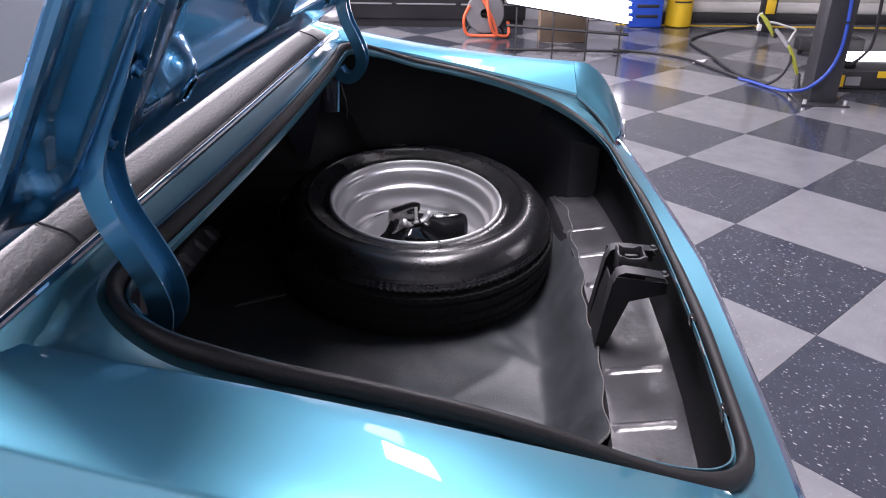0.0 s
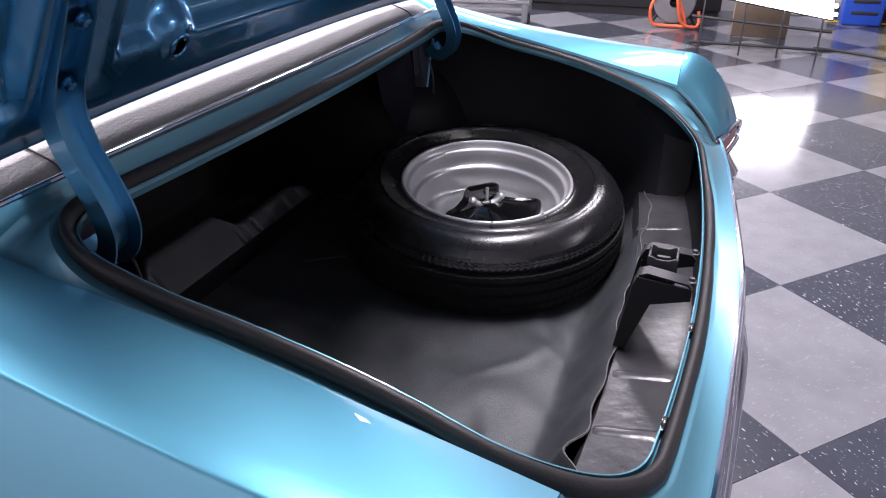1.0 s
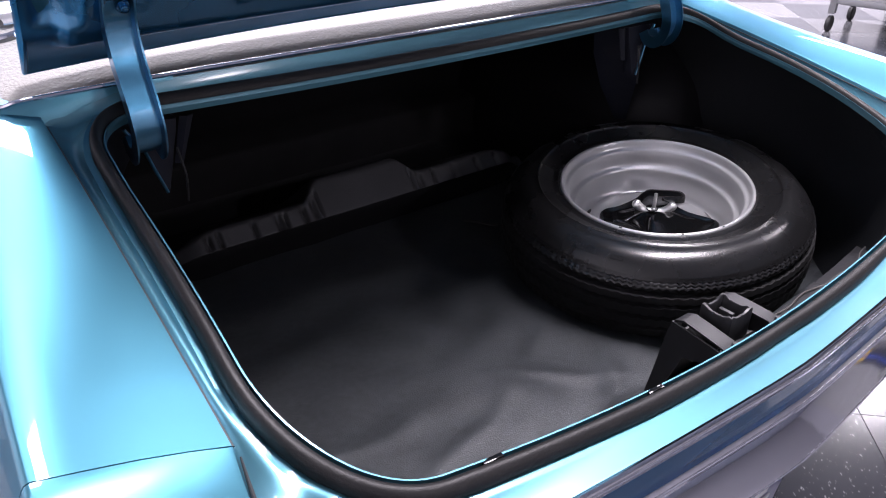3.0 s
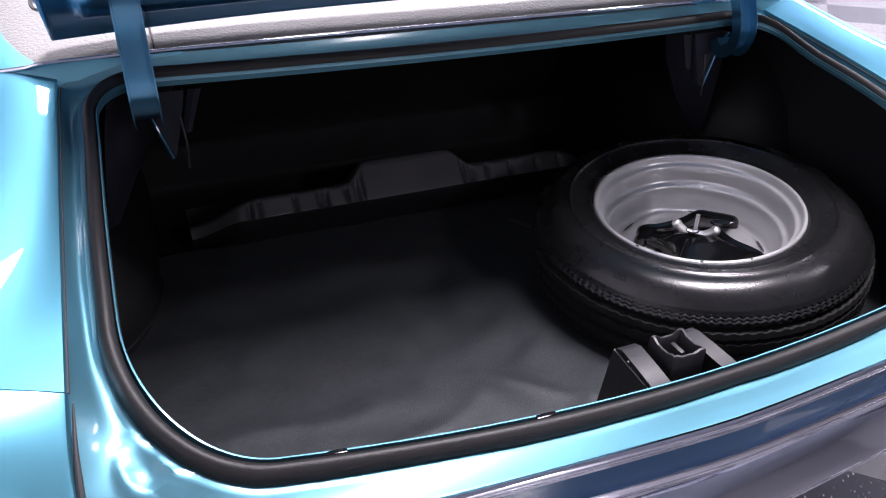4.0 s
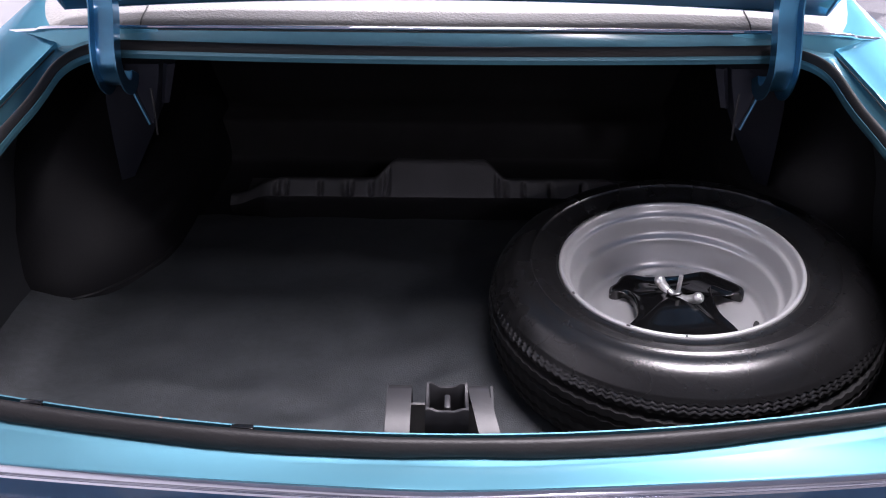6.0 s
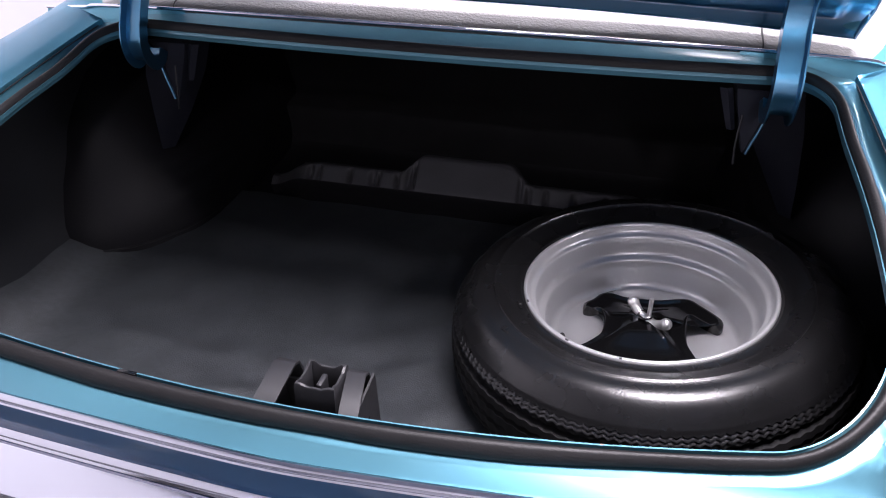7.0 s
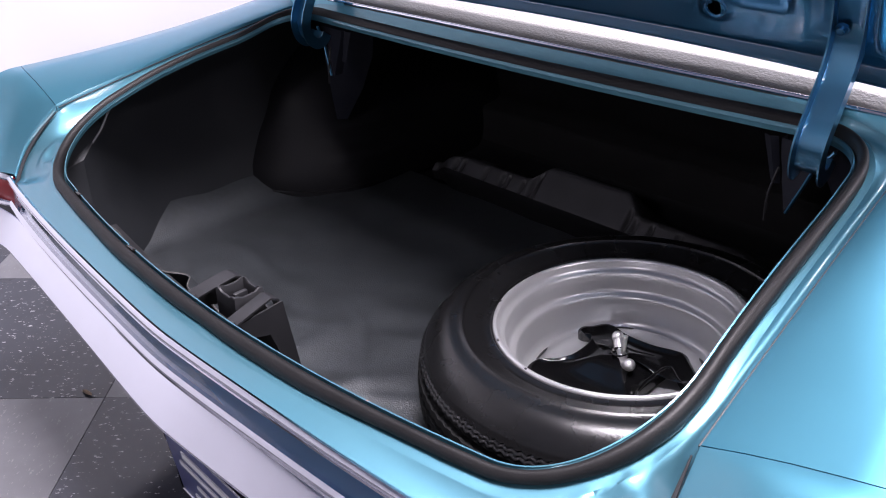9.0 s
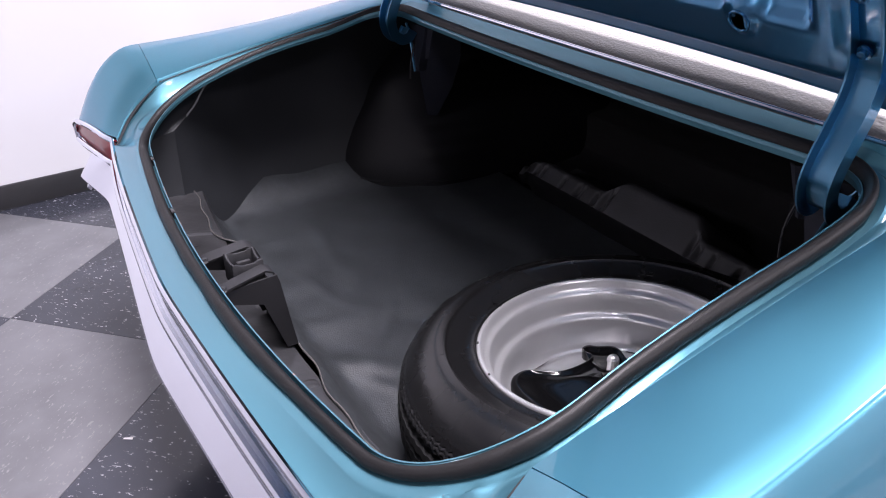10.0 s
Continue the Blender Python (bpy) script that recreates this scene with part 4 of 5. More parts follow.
for k in range(48):
    q, f = divmod(k, 12)
    f = f / 12
    ax, ay = ((f, 0), (1, f), (1 - f, 1), (0, 1 - f))[q]
    lift = 0.0026 * (1 - ease(0.10, 0.24, min(f, 1 - f))) - (0.003 if q == 2 else 0.001) * ease(0.2, 0.3, min(f, 1 - f)) + 0.0012 * noise.noise(Vector((ax * 7, ay * 7, 3)))
    ox, oy = bx0 + (bx1 - bx0) * ax, by0 + (by1 - by0) * ay
    ix, iy = bx0 + wall + (bx1 - bx0 - 2 * wall) * ax, by0 + wall + (by1 - by0 - 2 * wall) * ay
    zt = 0.7125 + lift
    for row, (x, y, z) in zip(rows, ((ox, oy, 0.672), (ox, oy, zt - 0.002), (ox * 0.8 + ix * 0.2, oy * 0.8 + iy * 0.2, zt), (ox * 0.2 + ix * 0.8, oy * 0.2 + iy * 0.8, zt), (ix, iy, zt - 0.002), (ix, iy, 0.674))):
        row.append(Vector((x, y, z)))
part("latch_box", grid(rows, closed_u=True), SATIN, latch, "open-topped square latch housing with turned corners", auto=45)
part("latch_claw", box(0.004, 0.011, 0.10, 0.122, 0.67, 0.708, 0.002), SATIN, latch)
for x in (-0.04, 0.058):
    b = lathe([(0.0001, 0.004), (0.004, 0.004), (0.006, 0.0), (0.009, -0.001)], 8)
    b.transform(Matrix.Translation((x, 0.064, 0.698)))
    part("latch_bolt", b, SATIN, latch)


# ---- boot mat ----
def mat_edge(x):
    return 0.168 + 0.004 * math.sin(x * 21) + 0.003 * math.sin(x * 53 + 1) + 0.03 * math.exp(-((x + 0.32) / 0.03) ** 2) - 0.004 * ease(0.0, 0.3, x)


# folds in the mat: place, direction, length, width, height
CREASES = [(-0.25, 0.33, 0.6, 0.13, 0.016, 0.006), (-0.03, 0.36, -0.4, 0.11, 0.013, 0.006), (0.10, 0.30, 1.0, 0.09, 0.014, 0.006), (-0.42, 0.42, 0.2, 0.15, 0.018, 0.005), (-0.15, 0.24, 1.4, 0.06, 0.02, 0.007), (0.02, 0.46, 0.9, 0.10, 0.016, 0.004)]
rows = []
nx, ny = 170, 120
for i in range(ny + 1):
    v = i / ny
    r = []
    for j in range(nx + 1):
        x = -0.775 + 1.55 * j / nx
        y0 = mat_edge(x) + 0.035 * ease(0.45, 0.75, abs(x))
        y = y0 + (1.03 - y0) * v
        z = 0.452 + 0.118 * (1 - ease(y0 - 0.01, 0.262, y)) ** 1.3 + 0.05 * ease(0.64, 0.80, abs(x)) ** 1.2
        z += 0.008 * noise.noise(Vector((x * 5, y * 5, 3))) * ease(0.17, 0.25, y) + 0.004 * noise.noise(Vector((x * 13, y * 13, 7))) * ease(0.17, 0.22, y)
        z += 0.011 * math.exp(-(((x - 0.02) - (y - 0.27) * 0.6) / 0.03) ** 2) * math.exp(-((y - 0.27) / 0.06) ** 2)
        z += 0.008 * math.exp(-((x + 0.12) / 0.05) ** 2) * math.exp(-((y - 0.30) / 0.10) ** 2)
        for cx, cy, ca, length, width, amp in CREASES:
            a1 = (x - cx) * math.cos(ca) + (y - cy) * math.sin(ca)
            a2 = (y - cy) * math.cos(ca) - (x - cx) * math.sin(ca)
            z += 0.62 * amp * math.exp(-((a1 / length) ** 2)) * math.exp(-(((a2 + 0.03 * math.sin(a1 * 14)) / width) ** 2))
        r.append(Vector((x, y, z)))
    rows.append(r)
mat = thing("boot_mat", "black textured vinyl boot mat with a curled rear edge", "mat")
edge_line = [p.copy() for p in rows[0]]
part("mat_sheet", thicken(grid(rows), 0.003), MAT, mat)
part("mat_edge", tube([p + Vector((0, -0.0005, -0.001)) for p in edge_line], 0.0012, 6), EDGE, mat, "pale cut edge of the mat")
part("mat_tab", thicken(grid([[Vector((x, y, z)) for x, y, z in r] for r in (((0.182, 0.78, 0.499), (0.192, 0.78, 0.499)), ((0.182, 0.84, 0.482), (0.192, 0.84, 0.482)), ((0.182, 0.89, 0.466), (0.192, 0.89, 0.466)))]), 0.002), EDGE, mat, "pale strip on the mat beside the tyre")

# ---- spare wheel ----
WN = Vector((-0.106, -0.049, 1)).normalized()
WU = Vector((1, 0, 0.106)).normalized()
WV = WN.cross(WU)
SPARE = Matrix.Translation((0.385, 0.52, 0.641)) @ Matrix((WU, WV, WN)).transposed().to_4x4()
spare = thing("spare_wheel", "spare wheel with black tyre and silver rim lying flat", "wheel", SPARE)


def tyre_mesh():
    """Sidewall with a scuff ring, a shoulder of fine zigzag ribs, and a ribbed tread."""
    n = 560
    prof = [(0.186, -0.012), (0.191, -0.001), (0.197, 0.004), (0.205, 0.002), (0.211, 0.0045), (0.222, 0.009), (0.234, 0.0135), (0.2365, 0.0150), (0.2385, 0.0178), (0.2402, 0.0172), (0.2415, 0.0160), (0.252, 0.0168), (0.262, 0.0150), (0.272, 0.0105), (0.280, 0.0045), (0.287, -0.0025), (0.2925, -0.0085), (0.2957, -0.0122)]
    ribs = []
    for k in range(4):
        r, z = 0.2968 + 0.0031 * k, -0.0134 - 0.0052 * k
        if k < 1:
            ribs += [(r, z), (r + 0.0008, z - 0.0014), (r + 0.0017, z - 0.0028), (r + 0.0025, z - 0.0042)]
        else:
            ribs += [(r, z), (r + 0.0013, z - 0.0018), (r - 0.0009, z - 0.0027), (r + 0.0003, z - 0.0044)]
    tread = [(0.3075, -0.036), (0.3015, -0.039), (0.3015, -0.045), (0.3115, -0.049), (0.3135, -0.060), (0.307, -0.063), (0.307, -0.067), (0.3145, -0.070), (0.3150, -0.086), (0.308, -0.089), (0.308, -0.093), (0.315, -0.096), (0.3140, -0.112), (0.307, -0.115), (0.307, -0.119), (0.312, -0.122), (0.308, -0.138), (0.298, -0.150)]
    low = [(0.285, -0.160), (0.26, -0.172), (0.23, -0.174), (0.20, -0.165), (0.188, -0.155), (0.17, -0.150)]
    top = prof + ribs
    rows = []
    for q, (r, z) in enumerate(top + tread + low):
        wave = 0.0016 if len(prof) + 4 < q < len(top) else 0.0
        groove = 0.0011 if len(top) <= q < len(top) + len(tread) else 0.0
        row = []
        for k in range(n):
            a = 2 * math.pi * k / n
            t = wave * (1.0, 0.0, -1.0, 0.0)[k % 4] + groove * (1.0, 0.5, -0.5, -1.0, -0.5, 0.5)[k % 6]
            row.append(((r - 0.5 * t) * math.cos(a), (r - 0.5 * t) * math.sin(a), z + t))
        rows.append(row)
    return grid(rows[:len(top)], closed_u=True), grid(rows[len(top) - 1:], closed_u=True)


side_bm, tread_bm = tyre_mesh()
tyre = part("tyre", side_bm, TYRE, spare, "dressed black sidewall with fine zigzag shoulder ribs", auto=50)
part("tread", tread_bm, TREAD, tyre, "dull black ribbed tread", auto=50)
for a0, ring, letters in ((177, 0.281, 3), (189, 0.281, 4), (204.5, 0.281, 2), (119, 0.217, 2), (199, 0.202, 2)):
    a, bm = a0, bmesh.new()
    for _ in range(letters):
        turn = Matrix.Rotation(radians(a), 4, "Z") @ Matrix.Translation((ring, 0, 0.0034 if ring > 0.25 else 0.0070 if ring > 0.21 else 0.0030)) @ Matrix.Rotation(radians(38 if ring > 0.25 else -18), 4, "Y") @ Matrix.Rotation(radians(90), 4, "Z")
        for q in (-1, 1):
            box(q * 0.0040 - 0.0008, q * 0.0040 + 0.0008, -0.0042, 0.0042, -0.001, 0.0007, 0.0003, 1, bm, turn)
            box(-0.0046, 0.0046, q * 0.0040 - 0.0007, q * 0.0040 + 0.0007, -0.001, 0.0007, 0.0003, 1, bm, turn)
        a += 2.6 if ring > 0.25 else 3.4
    part("raised_lettering", bm, TYRE, tyre, "raised unreadable sidewall lettering")
RIMP = [(0.1905, -0.006), (0.1930, 0.000), (0.1925, 0.0042), (0.1898, 0.0062), (0.1868, 0.0052), (0.1852, 0.0020), (0.1842, -0.0060), (0.1822, -0.0105), (0.1785, -0.0125), (0.1752, -0.0138), (0.1738, -0.0170), (0.1728, -0.030), (0.1716, -0.0435), (0.1704, -0.0480), (0.1680, -0.0500), (0.1625, -0.0520), (0.1600, -0.0535), (0.1588, -0.0570), (0.1578, -0.068), (0.1566, -0.096), (0.1545, -0.106), (0.1490, -0.1095), (0.1410, -0.107), (0.1300, -0.098), (0.1150, -0.092), (0.0950, -0.090), (0.0800, -0.094), (0.0700, -0.098), (0.0550, -0.096), (0.0450, -0.092), (0.0380, -0.095), (0.0360, -0.105)]
bm = lathe(RIMP, 96)
rim = part("rim", bm, RIM, spare, "silver painted steel rim", auto=55)
for k in range(5):
    a = radians(72 * k + 20)
    b = lathe([(0.0001, 0.0), (0.006, 0.0), (0.0075, 0.001)], 12)
    b.transform(Matrix.Translation((0.062 * math.cos(a), 0.062 * math.sin(a), -0.0955)))
    part("stud_hole", b, BLK, rim, "dark wheel stud hole")
for k in range(5):
    a = radians(72 * k + 190)
    b = bmesh.new()
    pts = [Vector((0.018 * math.cos(t), 0.0085 * math.sin(t), 0)) for t in [2 * math.pi * q / 20 for q in range(20)]]
    b.faces.new([b.verts.new(p) for p in pts])
    b.transform(Matrix.Rotation(a, 4, "Z") @ Matrix.Translation((0.1345, 0, -0.1005)) @ Matrix.Rotation(radians(42), 4, "Y") @ Matrix.Rotation(radians(90), 4, "Z"))
    part("vent_slot", b, BLK, rim, "dark slot in the rim disc")

for deg, w in ((-126, 0.006), (-101, 0.004), (-160, 0.006)):
    b = box(-0.0014, 0.0014, -w / 2, w / 2, -0.001, 0.001, 0.0006, 1)
    b.transform(Matrix.Rotation(radians(deg), 4, "Z") @ Matrix.Translation((0.1905, 0, 0.0058)))
    part("chipped_spot", b, BLK, rim, "chipped bare spot on the rim edge")

# jack base and wing nut in the rim
jack = thing("jack_base", "glossy black pressed jack base held in the spare rim", "jack", SPARE @ pose(0, 0, -0.092))
outline = [(-0.066, 0.010), (-0.076, 0.034), (-0.090, 0.031), (-0.101, 0.036), (-0.100, 0.048), (-0.088, 0.058), (-0.074, 0.076), (-0.056, 0.078), (-0.03, 0.068), (0.02, 0.064), (0.055, 0.070), (0.076, 0.070), (0.092, 0.054), (0.112, 0.032), (0.122, 0.014), (0.112, -0.001), (0.093, 0.012), (0.074, 0.028), (0.066, 0.0), (0.064, -0.05), (0.078, -0.095), (0.072, -0.116), (0.0, -0.121), (-0.075, -0.118), (-0.104, -0.104), (-0.108, -0.080), (-0.090, -0.062), (-0.070, -0.035)]
outline = [(p.x, p.y) for p in smooth_path([(a, b, 0) for a, b in outline], 4, True)]
rows = []
for s, h in ((1.0, 0.002), (1.0, 0.013), (0.985, 0.0185), (0.955, 0.0215), (0.91, 0.0210), (0.84, 0.0185), (0.70, 0.0175), (0.52, 0.0200), (0.36, 0.026), (0.22, 0.029), (0.02, 0.029)):
    rows.append([Vector((x * s, y * s, h)) for x, y in outline])
part("jack_plate", grid(rows, closed_u=True), BLACK, jack, auto=75)
part("hook_slot", lathe([(0.004, 0.030), (0.010, 0.031), (0.0115, 0.036), (0.013, 0.034)], 16), BLACK, jack)
nut = thing("wing_nut", "zinc plated wing nut on a threaded stud over the jack base", "wing nut", Matrix.Translation((0.3965, 0.522, 0.579)) @ pose(0, 0, 0, 0, 0, -46))
b = lathe([(0.004, -0.010), (0.009, -0.010), (0.0095, -0.006), (0.008, 0.0), (0.0065, 0.004), (0.004, 0.005)], 16)
part("nut_hub", b, ZINC, nut)
for s in (-1, 1):
    b = tube(smooth_path([(s * 0.004, 0, -0.004), (s * 0.016, 0, -0.003), (s * 0.027, 0, 0.003), (s * 0.034, 0, 0.009)], 4), [0.0075 + 0.0010 * k / 12 for k in range(13)], 10)
    part("nut_wing", b, ZINC, nut)
    b = bmesh.new()
    bmesh.ops.create_uvsphere(b, u_segments=14, v_segments=10, radius=0.0096)
    b.transform(Matrix.Translation((s * 0.036, 0, 0.0105)))
    part("wing_knob", b, ZINC, nut)
prof = []
for k in range(46):
    prof.append((0.0034 + 0.0005 * (k % 2), -0.07 + 0.107 * k / 45))
part("threaded_stud", lathe([(0.0001, -0.07)] + prof + [(0.0001, 0.038)], 12), ZINC, nut)


# ---- workshop background ----
def slats(name, x, y0, y1, z0, z1, n, mat, label):
    ob = thing(name, label, "shutter", kind="structure")
    for k in range(n):
        a = z0 + (z1 - z0) * k / n
        h = (z1 - z0) / n
        rows = []
        for y in (y0, y1):
            rows.append([Vector((x, y, a)), Vector((x - 0.012, y, a + 0.012)), Vector((x - 0.016, y, a + h * 0.5)), Vector((x - 0.012, y, a + h - 0.012)), Vector((x, y, a + h - 0.002))])
        part("slat", grid(rows), mat, ob)
    return ob


slats("shutter_door", X1 - 0.02, -4.6, -0.95, 0.10, 2.6, 22, SHUT, "white ribbed roller shutter door")
tagged(part("trim", box(X1 - 0.06, X1 - 0.004, -4.6, -0.95, 0.0, 0.10, 0.006), BLK), "black rubber bottom seal of the shutter", "trim", kind="structure")
tagged(part("floor_line", box(X1 - 0.30, X1 - 0.22, -4.6, -0.9, 0, 0.002), YELLOW), "worn yellow floor marking", "floor marking", kind="structure")

cab = thing("tool_cabinet", "low black workshop cabinet against the wall", "cabinet", pose(6.5, 1.1, 0))
part("body", box(0, 0.5, -1.05, 1.6, 0.08, 0.95, 0.01), BLK, cab)
part("plinth", box(0.03, 0.5, -1.03, 1.58, 0, 0.08), BLK, cab)
for k in range(4):
    part("drawer", box(-0.015, 0, -1.0 + k * 0.65, -0.40 + k * 0.65, 0.30, 0.90, 0.006), BLK, cab)
    part("kick_strip", box(-0.012, -0.002, -1.0 + k * 0.65, -0.40 + k * 0.65, 0.22, 0.235, 0.002), GREYP, cab)

reel = thing("hose_reel", "grey hose reel wound with a bright orange air hose", "hose reel", pose(6.1, 0.45, 0) @ Matrix.Scale(0.72, 4))
b = lathe([(0.06, -0.14), (0.24, -0.14), (0.25, -0.12), (0.24, -0.10), (0.10, -0.09), (0.10, 0.09), (0.24, 0.10), (0.25, 0.12), (0.24, 0.14), (0.06, 0.14)], 36)
b.transform(Matrix.Translation((0, 0, 0.30)) @ Matrix.Rotation(radians(90), 4, "Y") @ Matrix.Rotation(radians(0), 4, "X"))
part("drum", b, GREYP, reel)
b = bmesh.new()
for q in range(4):
    tube([(-0.07 + 0.045 * q, 0.16 * math.cos(2 * math.pi * k / 28), 0.30 + 0.16 * math.sin(2 * math.pi * k / 28)) for k in range(28)], 0.02, 8, closed=True, bm=b)
part("hose_coil", b, ORANGE, reel)
part("hose_end", tube(smooth_path([(-0.15, 0.20, 0.40), (-0.22, 0.27, 0.25), (-0.22, 0.24, 0.06), (-0.2, 0.10, 0.03), (-0.2, -0.06, 0.03), (-0.22, -0.16, 0.05), (-0.2, -0.1, 0.24), (-0.16, 0.02, 0.46), (-0.16, 0.08, 0.56)], 6), 0.02, 8), ORANGE, reel)
part("hose_end", tube(smooth_path([(-0.16, -0.02, 0.5), (-0.24, -0.05, 0.3), (-0.24, -0.12, 0.08), (-0.22, -0.28, 0.03), (-0.16, -0.32, 0.08), (-0.1, -0.30, 0.2)], 6), 0.02, 8), ORANGE, reel)
for s in (-1, 1):
    part("stand", tube([(0.05, s * 0.26, 0.02), (0.02, s * 0.1, 0.30), (0.02, -s * 0.1, 0.30)], 0.018, 8), BLK, reel)

# tilted light panel on its stand
soft = thing("studio_light", "large glowing light panel standing on a low black stand", "studio light", pose(5.02, -0.24, 0))
bm = grid([[Vector((0, y, z)) for y, z in ((0.50, 0.45), (-0.475, 0.30))], [Vector((0.25, y, z)) for y, z in ((0.56, 1.0), (-0.44, 0.86))]])
part("light_face", thicken(bm, 0.01), SOFT, soft, "glowing white light face")
bm = grid([[Vector((0.03, y, z)) for y, z in ((0.52, 0.44), (-0.49, 0.29))], [Vector((0.28, y, z)) for y, z in ((0.58, 1.01), (-0.46, 0.87))]])
part("housing", thicken(bm, 0.03), BLK, soft)
for k in range(9):
    part("light_fin", box(0.0, 0.03, -0.505, -0.475, 0.32 + k * 0.055, 0.345 + k * 0.055, 0.004, m=Matrix.Translation((0.012 + k * 0.024, 0.004 * k, 0))), SOFT, soft)
for y in (0.42, 0.12, -0.15, -0.42):
    part("leg", tube([(0.12, y, 0.5), (0.02, y, 0.30), (-0.02, y, 0.0)], 0.007, 8), BLK, soft)
part("rail", tube([(0.06, 0.5, 0.26), (0.06, -0.5, 0.20)], 0.012, 8), BLK, soft)
part("rail", tube([(0.30, 0.5, 0.02), (0.30, -0.5, 0.02)], 0.012, 8), BLK, soft)

carton = thing("carton", "brown cardboard carton standing by the light", "box", pose(6.0, -0.28, 0))
part("carton_body", box(-0.2, 0.2, -0.22, 0.22, 0, 0.30, 0.006), WOODB, carton)
part("carton_flap", box(-0.2, 0.2, -0.22, -0.005, 0.30, 0.304), WOODB, carton)
part("carton_flap", box(-0.2, 0.2, 0.005, 0.22, 0.30, 0.304), WOODB, carton)

tote = thing("plastic_tote", "blue plastic tote with dark slots on the floor", "tote", pose(6.78, -1.17, 0))
part("tub", box(-0.14, 0.14, -0.165, 0.165, 0, 0.62, 0.02, 3), BLUEP, tote)
for k in range(3):
    part("slot", box(-0.146, -0.139, -0.12, 0.10, 0.10 + 0.1 * k, 0.13 + 0.1 * k, 0.003), BLK, tote)
part("red_mark", box(-0.147, -0.139, -0.02, 0.12, 0.45, 0.52), material("red_print", (0.6, 0.04, 0.08), 0.5), tote)

bucket = thing("oil_drum", "yellow plastic drum with black printed panel", "drum", pose(6.80, -1.53, 0))
part("drum_body", lathe([(0.0001, 0.0), (0.115, 0.0), (0.13, 0.012), (0.132, 0.2), (0.128, 0.24), (0.132, 0.28), (0.134, 0.62), (0.12, 0.66), (0.0001, 0.67)], 36), YELLOW, bucket)
rows = []
for z in (0.24, 0.29, 0.31, 0.40):
    rows.append([Vector((0.1355 * math.cos(radians(a)), 0.1355 * math.sin(radians(a)), z)) for a in range(145, 226, 8)])
part("printed_band", grid(rows[2:]), BLK, bucket, "black unreadable printed panel")
part("printed_band", grid([[p + Vector((-0.001, 0, -0.045)) for p in rows[1]], [p + Vector((-0.001, 0, -0.03)) for p in rows[1]]]), BLK, bucket)

# two-post lift
lift = thing("lift_post", "charcoal steel car lift post with base plate", "car lift", pose(3.86, -1.82, 0, 0, 0, -4))
bm = bmesh.new()
box(-0.10, 0.10, -0.085, 0.085, 0.012, 2.9, 0.008, 2, bm)
part("column", bm, POST, lift)
part("base_plate", box(-0.17, 0.17, -0.15, 0.15, 0, 0.012, 0.002), POST, lift)
for sx in (-1, 1):
    for sy in (-1, 1):
        b = lathe([(0.0001, 0.04), (0.012, 0.04), (0.014, 0.012)], 8)
        b.transform(Matrix.Translation((sx * 0.145, sy * 0.125, 0)))
        part("anchor_bolt", b, ZINC, lift)
for z0, z1 in ((0.72, 0.80), (1.22, 1.34)):
    part("warning_label", box(-0.103, -0.1005, -0.05, 0.05, z0, z1), YELLOW, lift)
hose = thing("hydraulic_hose", "blue hose drooping from the lift to the floor", "hose")
part("hose_body", tube(smooth_path([(4.41, -1.46, 0.012), (4.33, -1.52, 0.012), (4.20, -1.575, 0.012), (4.11, -1.62, 0.014), (3.98, -1.66, 0.03), (3.80, -1.69, 0.085), (3.72, -1.716, 0.139), (3.715, -1.786, 0.22), (3.715, -1.828, 0.338), (3.715, -1.836, 0.478), (3.72, -1.828, 0.663), (3.73, -1.81, 1.0), (3.743, -1.80, 1.5)], 8), 0.011, 8), CABLE_B, hose)
part("hose_clip", box(3.722, 3.768, -1.825, -1.775, 1.46, 1.50, 0.004), BLK, hose)
cable = thing("floor_cable", "black power cable snaking over the tiled floor", "cable")
part("cable_body", tube(smooth_path([(5.44, -0.684, 0.011), (5.306, -1.0, 0.011), (5.073, -1.245, 0.011), (4.659, -1.405, 0.011), (4.406, -1.50, 0.011), (4.255, -1.60, 0.011), (4.20, -1.672, 0.072), (4.19, -1.718, 0.17), (4.195, -1.722, 0.235)], 8), 0.0105, 8), BLK, cable)
cable2 = thing("floor_cable", "thin black cable looping over the tiled floor", "cable")
part("cable_body", tube(smooth_path([(6.75, -2.29, 0.01), (6.531, -1.906, 0.01), (6.22, -1.64, 0.01), (6.02, -1.50, 0.01), (5.805, -1.438, 0.01), (5.55, -1.445, 0.01), (5.326, -1.47, 0.01), (4.90, -1.475, 0.01), (4.60, -1.50, 0.01), (4.43, -1.56, 0.01), (4.30, -1.625, 0.01)], 8), 0.0095, 8), BLK, cable2)
scrap = thing("paper_scrap", "torn white paper scrap on the floor", "paper")
part("sheet", thicken(grid([[Vector((4.98 + 0.10 * a + 0.03 * b, -1.26 - 0.05 * a - 0.10 * b, 0.003 + 0.006 * (a * b))) for a in (0, 0.5, 1)] for b in (0, 0.5, 1)]), 0.001), CLOTH, scrap)

